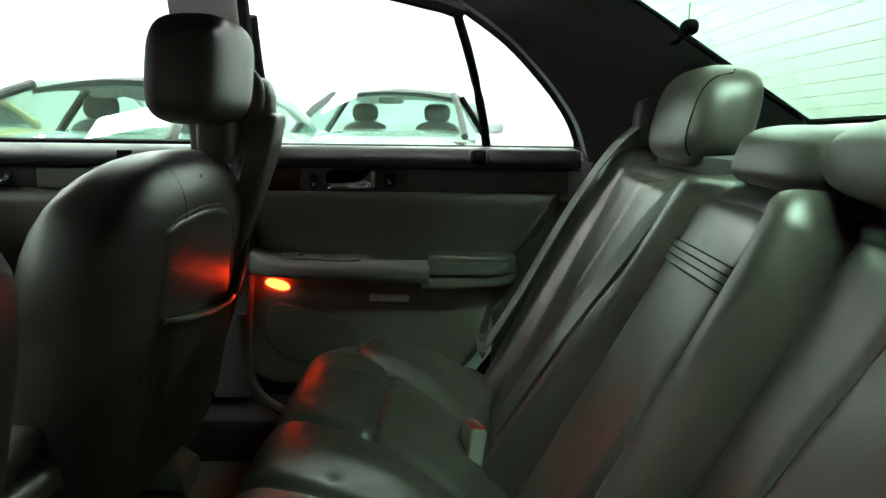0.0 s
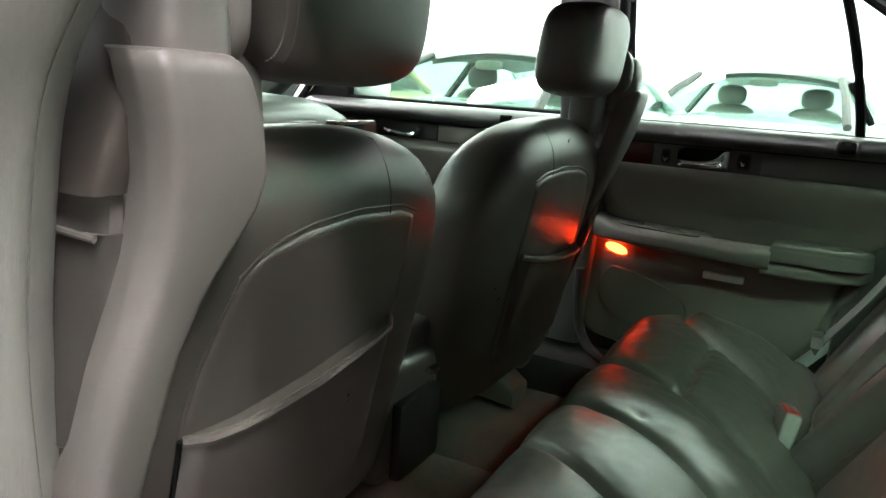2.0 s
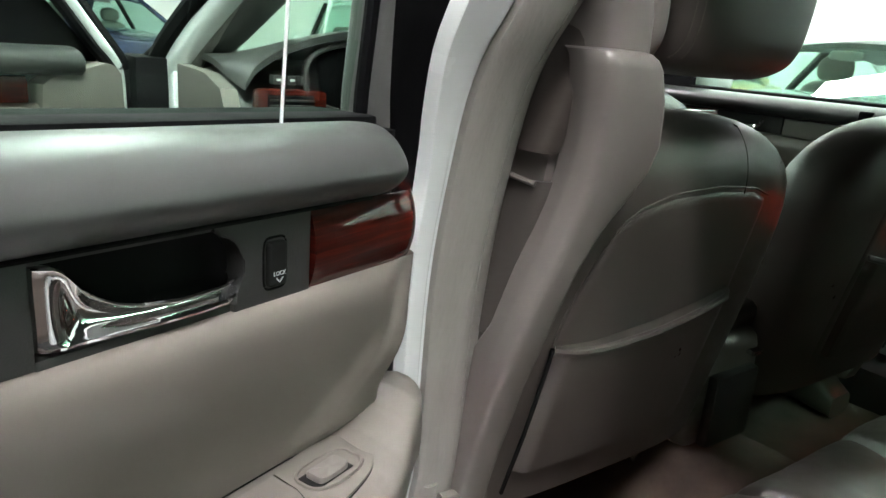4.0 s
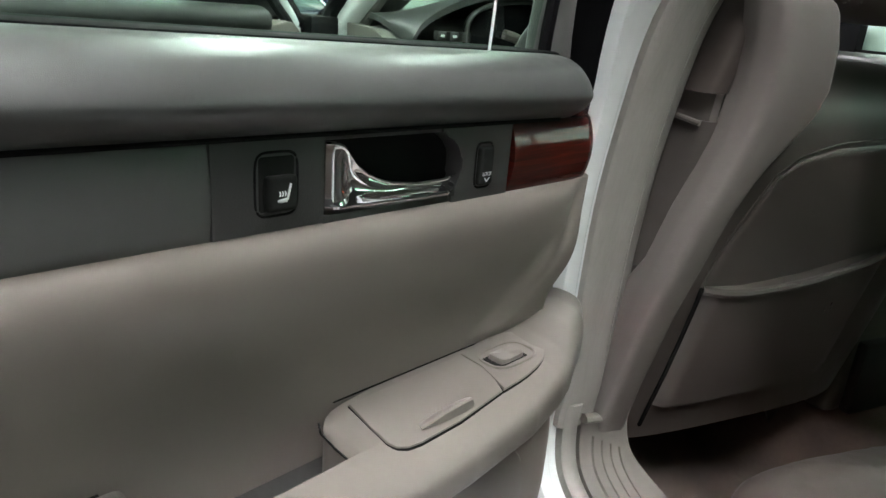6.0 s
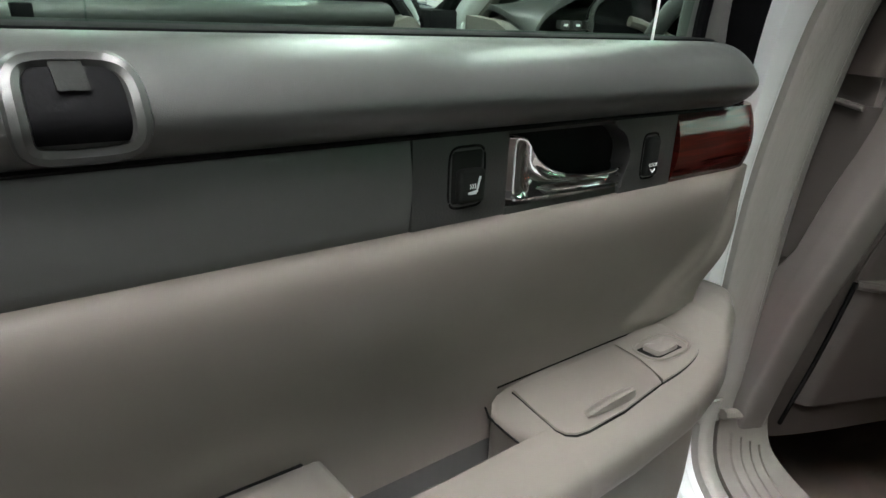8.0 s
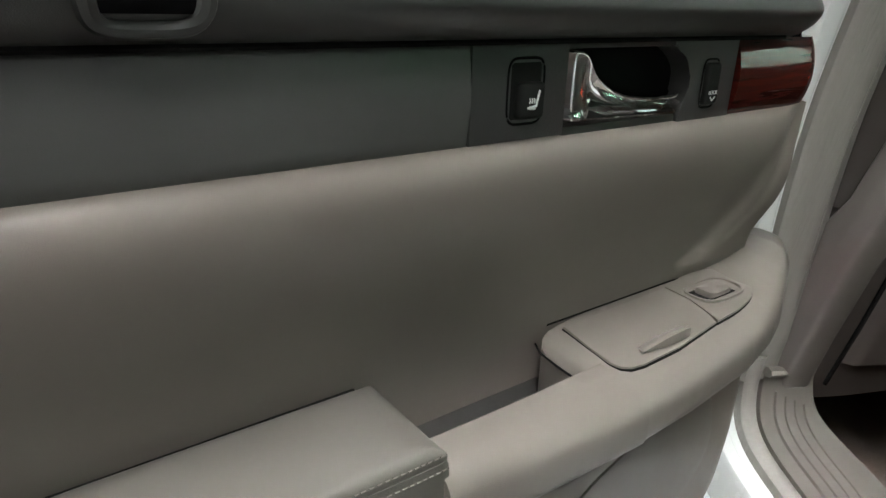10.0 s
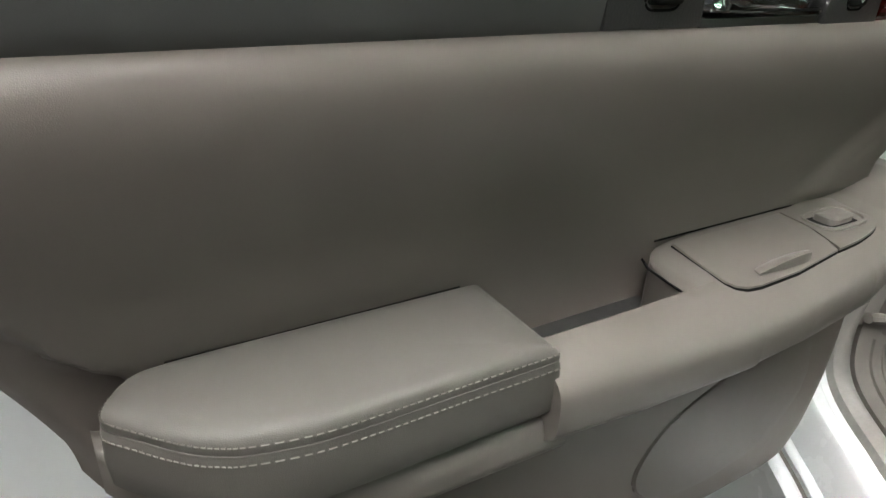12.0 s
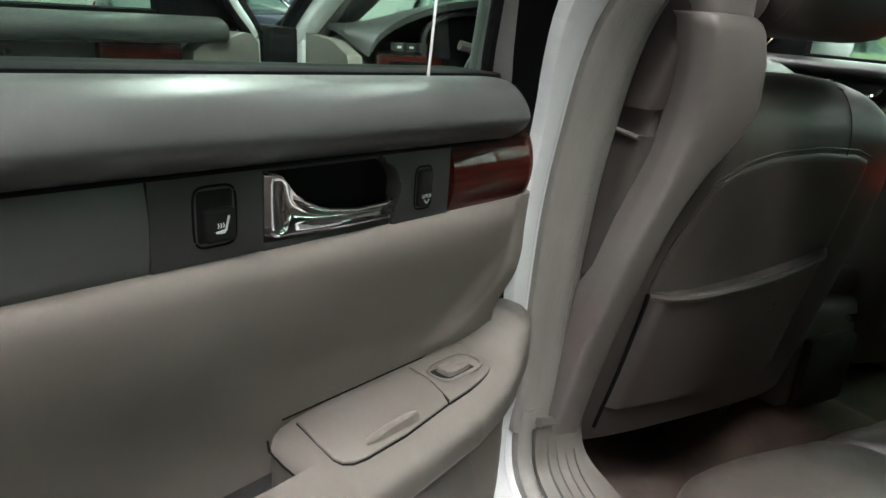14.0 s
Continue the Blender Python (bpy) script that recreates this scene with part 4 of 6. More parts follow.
    # courtesy lamp and reflector under the rail
    part("courtesy_lamp", loft([[(-0.205 + a * g, o, 0.677 + b * g - a * 0.22) for a, b in oval(0.0265, 0.0105, 2.2, 24)] for o, g in ((-0.03, 1), (-0.012, 1), (-0.0105, 0.9), (-0.010, 0.4))]), M["amber"], d, "lit amber courtesy lamp", m)
    part("reflector", rbox((0.0, -0.03, 0.645), (0.088, 0.0, 0.661), 0.004), M["reflector"], d, "pale grey reflector", m)

    # window frame, seals and glass
    tilt = 0.42 if not open_view else 0.15

    def wf(s, z, o=-0.075):
        return (s, o + tilt * max(0, z - 0.98), z)
    fr = [wf(-0.222, 0.965), wf(-0.226, 1.06), wf(-0.228, 1.16), wf(-0.226, 1.24), wf(-0.205, 1.272), wf(-0.15, 1.288), wf(-0.02, 1.286), wf(0.10, 1.268), wf(0.19, 1.232)]
    if open_view:
        loops = []
        for z in (0.962, 1.0, 1.06, 1.12, 1.18, 1.25, 1.29):
            a, b = -0.284 + 0.06 * (z - 0.97), -0.348 + 0.03 * (z - 0.97)
            oo = -0.062 + tilt * max(0, z - 0.98)
            loops.append([((a + b) / 2 + p, oo - 0.02 + q, z) for p, q in oval((a - b) / 2, 0.022, 5, 20)])
        part("window_post", loft(loops), M["lining"], d, "dark taupe window frame trim", m)
        part("post_seal", tube([(-0.362 + 0.01 * (z - 0.97), -0.085 + tilt * max(0, z - 0.98), z) for z in (0.93, 1.0, 1.06, 1.12, 1.2, 1.29)], 0.016, 8), M["black"], d, "black rubber window seal", m)
        part("post_seal", tube([(-0.282 + 0.06 * (z - 0.97), -0.075 + tilt * max(0, z - 0.98), z) for z in (0.965, 1.0, 1.06, 1.12, 1.2, 1.29)], 0.006, 8), M["black"], d, "black rubber window seal", m)
    else:
        part("window_post", tube([(s - 0.0, o, z) for s, o, z in fr[:4]], 0.012, 8), M["black"], d, "", m)
    part("window_rail", tube([wf(-0.26, 1.292), wf(-0.1, 1.297), wf(0.05, 1.286), wf(0.16, 1.262), wf(0.20, 1.25)], 0.016, 8), M["black"], d, "black upper window rail", m)
    dv = [wf(0.182, 1.258), wf(0.215, 1.16), wf(0.243, 1.05), wf(0.256, 0.972)]
    part("divider", tube(spline(dv, 3), 0.0095, 8), M["black"], d, "black window divider bar", m)
    qr = [wf(0.20, 1.258), wf(0.285, 1.201), wf(0.345, 1.146), wf(0.393, 1.095), wf(0.430, 1.046), wf(0.450, 1.006), wf(0.458, 0.975)]
    part("quarter_frame", tube(spline(qr, 3), 0.010, 8), M["black"], d, "black rounded quarter window frame", m)
    part("belt_seal", rbox((-0.282, -0.118, 0.950), (0.462, -0.056, 0.9845), 0.004), M["black"], d, "black rubber belt seal", m)

    def pane(sa, sb, top_of, z0=0.97):
        def f(u, v, dz):
            s = lerp(sa, sb, u)
            z = lerp(z0, top_of(s), v)
            return (s, -0.0865 + tilt * max(0, z - 0.98) + dz, z)
        return sheet(lambda u, v: f(u, v, 0), lambda u, v: f(u, v, -0.004), 14, 8)
    part("window_pane", pane(-0.280, 0.205, lambda s: 1.285), M["glass"], d, "clear green-tinted pane", m)
    part("quarter_pane", pane(0.205, 0.455, lambda s: table(s, [(0.205, 1.25), (0.285, 1.198), (0.345, 1.143), (0.393, 1.092), (0.430, 1.043), (0.455, 0.985)])), M["glass"], d, "clear green-tinted quarter pane", m)
    return d


rear_door("rear_door", OPEN_DOOR, (-0.42, 0.0, 0.34), "wide open rear car door with taupe vinyl trim and wood strip", True)
rear_door("rear_door", SHUT_DOOR, (-0.2, 1.5, 0.34), "closed rear car door in shade with a lit amber lamp", False)

# thin white strand for an unidentified upright line at the open door's window
cord = thing("cord", tuple(OPEN_DOOR @ Vector((-0.158, -0.036, 0.985))), "thin white upright line inside the open door's window", "cord")
part("strand", tube([(-0.158, -0.036 + 0.06 * (z - 0.985), z) for z in (0.982, 1.08, 1.18, 1.29)], 0.0011, 6), M["mark"], cord, "", OPEN_DOOR)


# ---- front seats: y is measured from the seat's middle, + to the middle of the car ----
INNER = 1.17     # the inboard bolster is the broader one


def front_seat(cy, side, label):
    """side: +1 for the near seat, whose inboard edge lies at +y; -1 for the far one."""
    d = thing("front_seat", (-0.55, cy, ZF), label, "car seat", "front seats")

    def m(p):
        return (p[0], cy + side * p[1], p[2])

    def mb(bm):
        for v in bm.verts:
            v.co = Vector(m(v.co))
        return bm

    def rear_mid(z):
        return -0.352 - 0.20 * (0.95 - z)

    def size(z):
        k = max(0.0, (z - 0.79) / 0.195)
        w = 0.252 * max(0.001, 1 - k ** 2.6) ** (1 / 2.6)
        dd = 0.085 * max(0.02, 1 - max(0.0, (z - 0.86) / 0.125) ** 2.4) ** 0.5
        w *= lerp(0.94, 1.0, smooth((z - 0.42) / 0.3))
        return w, dd

    def rear_x(y, z):
        w, dd = size(z)
        r = min(0.999, abs(y) / max(w * (INNER if y > 0 else 1.0), 0.001))
        return rear_mid(z) - 0.085 + dd * (1 - r ** 3.4) ** (1 / 3.4)

    loops = []
    zs = [0.485, 0.49, 0.50, 0.53, 0.56, 0.62, 0.68, 0.74, 0.79, 0.83, 0.865, 0.895, 0.92, 0.94, 0.955, 0.966, 0.974, 0.980, 0.9835]
    for z in zs:
        w, dd = size(z)
        loops.append([(rear_mid(z) - 0.085 + x, y * (INNER if y > 0 else 1.0), z) for x, y in oval(dd, w, 3.4, 48)])
    part("backrest", mb(loft(loops)), M["leather"], d)

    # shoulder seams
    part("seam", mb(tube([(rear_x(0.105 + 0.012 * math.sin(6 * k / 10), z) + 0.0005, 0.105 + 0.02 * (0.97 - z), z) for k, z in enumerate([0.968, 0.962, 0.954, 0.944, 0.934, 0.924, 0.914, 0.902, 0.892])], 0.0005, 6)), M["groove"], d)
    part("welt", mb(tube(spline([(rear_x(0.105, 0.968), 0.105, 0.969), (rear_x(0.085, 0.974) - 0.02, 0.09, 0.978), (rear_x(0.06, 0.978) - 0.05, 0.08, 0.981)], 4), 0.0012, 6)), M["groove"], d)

    # map pocket panel: upper field with a curved top edge, and the pocket below it
    def field(u, v, off):
        ztop = table(u, [(0, 0.862), (0.08, 0.885), (0.25, 0.897), (0.55, 0.902), (0.85, 0.897), (1, 0.885)])
        z = lerp(0.560, ztop, v)
        y = lerp(table(z, [(0.56, -0.150), (0.74, -0.148), (0.78, -0.141), (0.82, -0.126), (0.86, -0.108), (0.90, -0.088)]), 0.168, u)
        e = min(u, 1 - u) * 0.32
        t = min(1.0, e / 0.012) ** 0.5 * min(1.0, (1 - v) * 0.33 / 0.010) ** 0.5
        return (rear_x(y, z) + (off * t - 0.004 if off > 0 else off), y, z)
    part("back_panel", mb(sheet(lambda u, v: field(u, v, 0.006), lambda u, v: field(u, v, -0.01), 60, 60)), M["leather"], d)
    edge = [field(u / 14, 1.0, 0.0) for u in range(15)]
    part("piping", mb(tube([(rear_x(p[1], p[2]) + 0.0005, p[1], p[2] + 0.0015) for p in edge], 0.0013, 8)), M["leather"], d)

    side_edge = [field(0.0, v / 12, 0.0) for v in range(5, 13)]
    part("piping", mb(tube([(rear_x(p[1], p[2]) + 0.0005, p[1], p[2]) for p in side_edge], 0.0011, 8)), M["leather"], d)

    def pocket(u, v, off):
        y = lerp(-0.147, 0.150, u)
        ztop = table(u, [(0, 0.724), (0.2, 0.722), (0.5, 0.730), (0.8, 0.745), (1, 0.758)])
        z = lerp(0.545 + 0.012 * u, ztop, v)
        bulge = 0.008 * math.sin(math.pi * min(1, u * 1.0)) ** 0.6 * (0.6 + 0.5 * v)
        e = min(1.0, min(u, 1 - u) * 0.31 / 0.012) ** 0.5
        yy = y - (1 - v) * 0.008
        return (rear_x(yy * 0.98, z) + (0.001 + (off + bulge) * e if off > 0 else off), yy, z)
    part("map_pocket", mb(sheet(lambda u, v: pocket(u, v, 0.011), lambda u, v: pocket(u, v, -0.012), 30, 20)), M["leather"], d)
    lip = [pocket(u / 16, 1.0, 0.009) for u in range(17)]
    part("pocket_hem", mb(tube([(p[0] + 0.002, p[1], p[2] - 0.004) for p in lip], 0.0050, 8, 1.1)), M["leather"], d, "rolled leather hem")
    part("gap_line", mb(tube([(rear_x(y, z) + 0.0035, y, z) for y, z in [(-0.150, 0.722), (-0.1495, 0.70), (-0.151, 0.65), (-0.153, 0.60), (-0.157, 0.55), (-0.160, 0.51)]], 0.0026, 6)), M["gap"], d)

    # belt tower at the outer shoulder, running down as the side shell
    loops = []
    for z, ya, yb, yc, xb in [(0.40, -0.264, -0.185, -0.236, -0.462), (0.44, -0.263, -0.190, -0.238, -0.450), (0.50, -0.262, -0.198, -0.242, -0.430), (0.60, -0.261, -0.204, -0.246, -0.402), (0.70, -0.259, -0.204, -0.247, -0.374), (0.77, -0.256, -0.200, -0.242, -0.352), (0.83, -0.253, -0.191, -0.232, -0.338),
                              (0.868, -0.252, -0.177, -0.222, -0.330), (0.888, -0.251, -0.166, -0.218, -0.326), (0.908, -0.250, -0.151, -0.214, -0.322), (0.935, -0.250, -0.133, -0.211, -0.317), (0.96, -0.249, -0.129, -0.212, -0.312), (1.00, -0.247, -0.139, -0.217, -0.306), (1.028, -0.245, -0.154, -0.225, -0.302),
                              (1.036, -0.243, -0.160, -0.226, -0.303), (1.041, -0.239, -0.166, -0.226, -0.307), (1.043, -0.232, -0.174, -0.222, -0.314)]:
        xa = xb - lerp(0.075, 0.044, smooth((z - 0.66) / 0.12))
        if side < 0:
            k = smooth((1.0 - z) / 0.26)
            xa, xb = xa - 0.03 * k, xb - 0.045 * k
        ya = yc - lerp(0.006, 0.010, smooth((z - 0.7) / 0.2))
        e = min(0.010, (yb - yc) * 0.3)
        ring = [(xa, ya + 0.004), (xa + 0.004, ya), (xb - 0.025, ya), (xb - 0.022, ya + 0.0002), (xb - 0.018, ya + 0.001), (xb - 0.0060, yc - 0.0035), (xb - 0.0022, yc - 0.0005), (xb - 0.0006, yc + 0.004),
                (xb, yc + e), (xb - 0.0005, yb - e), (xb - 0.002, yb - e * 0.5), (xb - 0.006, yb - e * 0.15), (xb - 0.012, yb), (xa + 0.004, yb), (xa, yb - 0.004)]
        loops.append([(x, y, z) for x, y in ring])
    part("belt_tower", mb(loft(loops)), M["shell"], d, "pale taupe moulded belt tower")
    loops = []
    for z, g in [(1.00, 1.0), (1.05, 1.0), (1.072, 0.98), (1.085, 0.93), (1.096, 0.82), (1.103, 0.6), (1.106, 0.3)]:
        loops.append([(-0.350 + p * g, -0.189 + q * g, z) for p, q in oval(0.037, 0.035, 3.0, 28)])
    part("tower_head", mb(loft(loops)), M["shell"], d, "rounded taupe belt guide head")
    loops = []
    for z, x in [(0.950, -0.350), (0.956, -0.349), (1.00, -0.341), (1.05, -0.334), (1.085, -0.338), (1.105, -0.352), (1.113, -0.37)]:
        g = 1.0 if z < 1.1 else 0.7
        loops.append([(x - 0.036 + p * g, -0.2335 + 0.24 * (z - 0.95) + q * g, z) for p, q in oval(0.036, 0.0165, 4, 20)])
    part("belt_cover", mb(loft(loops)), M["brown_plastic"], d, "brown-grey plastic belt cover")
    part("belt", mb(sheet(lambda u, v: (lerp(-0.398, -0.356, u) - 0.006 * (1 - v), lerp(-0.246, -0.230, u), lerp(0.918, 0.968, v)), lambda u, v: (lerp(-0.398, -0.356, u) - 0.006 * (1 - v), lerp(-0.246, -0.230, u) + 0.010, lerp(0.918, 0.968, v)), 6, 4)), M["shell"], d, "brown-grey belt webbing")
    part("belt_fold", mb(tube(spline([(-0.410, -0.239, 0.955), (-0.415, -0.246, 0.945), (-0.416, -0.250, 0.932), (-0.414, -0.249, 0.922)], 4), 0.0042, 8)), M["shell"], d, "pale belt fold")
    part("slot_lip", mb(tube([(-0.402, -0.255, 0.9275), (-0.386, -0.249, 0.9245), (-0.362, -0.240, 0.920)], 0.0028, 8)), M["shell"], d, "pale slot lip")
    loops = []
    for z, x in [(0.45, -0.470), (0.56, -0.440), (0.70, -0.392), (0.752, -0.378), (0.756, -0.3775), (0.82, -0.366), (0.90, -0.351), (0.922, -0.347)]:
        g = 0.004 if z < 0.754 else 0.0
        loops.append([(x - 0.036 + p, -0.228 + g + p * 0.35 + q, z) for p, q in oval(0.026, 0.016, 4, 20)])
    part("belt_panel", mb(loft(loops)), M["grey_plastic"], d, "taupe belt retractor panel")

    # headrest with stitched seams
    hr = part("headrest", mb(pillow(-0.370, 0.0, 1.102, 0.056, 0.119, 0.078, 3.8, 0.95, 18, 44, 0.10)), M["leather"], d)
    st = []
    for off in (-0.100, -0.092):
        line = []
        for j in range(60):
            z = lerp(1.040, 1.160, j / 59)
            t = (z - 1.102) / 0.078
            k = max(0.02, 1 - abs(t) ** 3.8) ** (1 / 3.8)
            b = 0.119 * k * lerp(1.0, 0.95, (t + 1) / 2)
            rr = min(0.999, abs(off) / b)
            x = -0.370 + 0.10 * t * 0.078 + 0.056 * k * (1 - rr ** 3.8) ** (1 / 3.8)
            line.append(Vector((x + 0.0010, off, z)))
        st += [tube([a, a.lerp(b, 0.55)], 0.0009, 4) for a, b in zip(line, line[1:])]
    part("stitching", mb(join(*st)), M["thread"], hr, "pale double stitching")
    part("headrest_yoke", mb(pillow(-0.392, -0.118, 1.005, 0.030, 0.042, 0.05, 4, 0.9)), M["plastic"], d, "grey headrest carrier")
    part("guide_knuckle", mb(pillow(-0.362, -0.150, 1.075, 0.042, 0.020, 0.045, 2.6)), M["shell"], d, "rounded taupe belt guide shoulder")

    # cushion, rails and lower shells
    def cush(u, v, off):
        x, y = lerp(-1.0, -0.545, u), lerp(-0.25, 0.25, v)
        e = min(1.0, min(v, 1 - v) * 0.5 / 0.05)
        f = min(1.0, min(u, 1 - u) * 0.53 / 0.06)
        z = 0.545 - 0.03 * math.exp(-(y / 0.12) ** 2) - 0.10 * (1 - smooth(e)) - 0.08 * (1 - smooth(f)) - 0.02 * u
        return (x, y, z if off else 0.42)
    part("cushion", mb(sheet(lambda u, v: cush(u, v, 1), lambda u, v: cush(u, v, 0), 26, 26)), M["leather"], d)
    part("side_shield", mb(rbox((-0.98, -0.272, 0.38), (-0.56, -0.248, 0.47), 0.01)), M["plastic"], d)
    for y in (-0.19, 0.292):
        part("rail", mb(rbox((-1.02, y - 0.018, ZF + 0.02), (-0.54, y + 0.018, ZF + 0.075), 0.004)), M["black"], d)
        part("rail_cover", mb(loft([[(x, y + q, ZF + 0.04 + g + r) for q, r in oval(0.042, h, 4, 16)] for x, h, g in [(-0.72, 0.045, 0.02), (-0.60, 0.045, 0.02), (-0.545, 0.040, 0.012), (-0.505, 0.026, -0.004)]])), M["shell"], d, "taupe plastic seat rail cover")
    return d


front_seat(0.350, 1, "taupe leather front seat with map pocket and belt tower")
front_seat(1.050, -1, "taupe leather front seat in shade beside the lit lamp")


# ---- rear seat ----
rear = thing("rear_seat", (0.0, MID, ZF), "taupe leather rear bench with a folded centre armrest", "car seat")
# seams of the cushion, as (x, y)
S1 = [(-0.24, 1.000), (-0.22, 0.990), (-0.10, 0.937), (-0.01, 0.880), (0.05, 0.840), (0.12, 0.80)]
S2 = [(-0.24, 0.80), (-0.10, 0.758), (-0.02, 0.700), (0.12, 0.62)]
S3 = [(-0.24, 1.365), (-0.20, 1.325), (-0.106, 1.222), (-0.017, 1.146), (0.062, 1.065), (0.12, 1.02)]
S4 = [(-0.26, 0.655), (-0.145, 0.597), (0.0, 0.520), (0.12, 0.47)]


def groove(d, w):
    return math.exp(-(d / w) ** 2)


def cushion_z(x, y):
    z = 0.0
    for mirrored in (False, True):
        yy = 2 * MID - y if mirrored else y
        if mirrored == (y > MID):
            continue
        a, c = table(x, S1), table(x, S3)
        z -= 0.011 * groove(yy - a, 0.010) + 0.008 * groove(yy - c, 0.010)
        if a < yy < c:
            z -= 0.012 * groove(x + 0.108, 0.009)
            z += 0.012 * math.sin(math.pi * (yy - a) / (c - a)) ** 0.7 * (0.55 + 0.45 * min(1.0, abs(x + 0.108) / 0.05))
        if yy > c:
            z += 0.016 * smooth((yy - c) / 0.05)
    b, e, f = table(x, S2), table(x, S4), table(x, S1)
    z -= 0.009 * groove(y - b, 0.011) + 0.012 * groove(y - e, 0.008)
    if b < y < f:
        z += 0.008 * math.sin(math.pi * (y - b) / (f - b))
    if e < y < b:
        z += 0.007 * math.sin(math.pi * (y - e) / (b - e))
    z += 0.0035 * noise.noise((x * 14, y * 14, 3)) + 0.0012 * noise.noise((x * 45, y * 45, 5))
    z -= 0.005 * groove(math.hypot(x + 0.14, y - 0.804), 0.010)
    return z


CUSH = [(-0.19, 0.30), (-0.235, 0.36), (-0.258, 0.43), (-0.272, 0.49), (-0.276, 0.525), (-0.266, 0.553), (-0.24, 0.570), (-0.20, 0.577), (-0.14, 0.574), (-0.06, 0.558), (0.02, 0.528), (0.08, 0.490), (0.13, 0.455), (0.20, 0.43)]
PC = spline([(a, 0, b) for a, b in CUSH], 14)


def cushion_pt(u, v, back):
    p = PC[round(u * (len(PC) - 1))]
    y = lerp(0.06, 1.405, v)
    if back:
        return (lerp(p.x, 0.0, 0.25), y, 0.30 + 0.3 * (p.z - 0.30))
    top = smooth((p.z - 0.50) / 0.05)
    e = min(y - 0.06, 1.405 - y)
    drop = 0.05 * (1 - smooth(e / 0.07)) ** 1.5
    corner = 0.10 * (1 - smooth(e / 0.16)) ** 2 * smooth((-0.10 - p.x) / 0.15)
    return (p.x + corner, y, p.z + (cushion_z(p.x, y) - drop) * top)


part("cushion", sheet(lambda u, v: cushion_pt(u, v, False), lambda u, v: cushion_pt(u, v, True), len(PC) - 1, 460), M["leather"], rear)


def ridge(d, w):
    """A round-topped roll of half width w, with steep sides."""
    return max(0.0, 1 - abs(d / w) ** 2.6) ** 0.5


def back_relief(y, z):
    """How far the backrest stands proud of its plane."""
    r = -0.024
    fade = 1 - smooth((z - 0.952) / 0.03)
    far_roll = table(z, [(0.50, 0.975), (0.75, 0.924), (0.81, 0.905), (0.88, 0.892), (0.95, 0.884), (0.985, 0.87)])
    near_roll = table(z, [(0.50, 0.580), (0.80, 0.574), (0.90, 0.574), (0.945, 0.582), (0.985, 0.610)])
    r += 0.036 * ridge(y - far_roll, 0.025) * (0.35 + 0.65 * fade) + 0.056 * ridge(y - near_roll, 0.032) * (0.35 + 0.65 * fade)
    for d, w, k in ((y - near_roll + 0.034, 0.007, 0.012), (y - near_roll - 0.034, 0.008, 0.012), (y - far_roll + 0.026, 0.006, 0.008), (y - far_roll - 0.029, 0.007, 0.016)):
        r -= k * groove(d, w) * fade
    for c, half in ((1.110, 0.195), (0.282, 0.260)):
        t = (y - c) / half
        if abs(t) < 1:
            r += 0.026 * (1 - t * t) ** 0.55 * (1 - smooth((z - 0.935) / 0.03))
    for d in (y - table(z, [(0.50, 1.235), (0.755, 1.265), (0.85, 1.287), (0.96, 1.289)]), y - table(z, [(0.50, 1.135), (0.78, 1.109), (0.874, 1.092), (0.95, 1.074)]), y - table(z, [(0.50, 0.455), (0.81, 0.438), (0.898, 0.422)])):
        r -= 0.0055 * groove(d, 0.0055) * fade
    r += 0.030 * smooth((y - 1.305) / 0.05) + 0.025 * smooth((0.07 - y) / 0.05)
    return r + (0.0022 * noise.noise((y * 12, z * 12, 9)) + 0.0009 * noise.noise((y * 40, z * 40, 2))) * fade


BACK = [(0.055, 0.42), (0.10, 0.52), (0.14, 0.60), (0.19, 0.70), (0.24, 0.80), (0.285, 0.89), (0.310, 0.94), (0.322, 0.960), (0.343, 0.975), (0.375, 0.982), (0.43, 0.984), (0.47, 0.98)]
PB = spline([(a, 0, b) for a, b in BACK], 6)


def back_pt(u, v, back):
    i = round(u * (len(PB) - 1))
    p = PB[i]
    q = PB[min(i + 1, len(PB) - 1)] - PB[max(i - 1, 0)]
    nrm = Vector((-q.z, 0, q.x)).normalized()
    y = lerp(0.02, 1.40, v)
    if back:
        return (lerp(p.x, 0.47, 0.8), y, lerp(p.z, 0.7, 0.1) - 0.01)
    r = back_relief(y, p.z)
    return (p.x + nrm.x * r, y, p.z + nrm.z * r)


part("backrest", sheet(lambda u, v: back_pt(u, v, False), lambda u, v: back_pt(u, v, True), len(PB) - 1, 360), M["leather"], rear)


def on_back(y, z, lift=0.0):
    x = table(z, [(b, a) for a, b in BACK[:8]])
    r = back_relief(y, z) + lift
    return (x - 0.89 * r, y, z + 0.45 * r)


# folded centre armrest with its pull strap
ARM_NEAR, ARM_FAR = [(0.50, 0.705), (0.76, 0.690), (0.95, 0.658)], [(0.50, 0.905), (0.76, 0.884), (0.88, 0.872), (0.95, 0.868)]


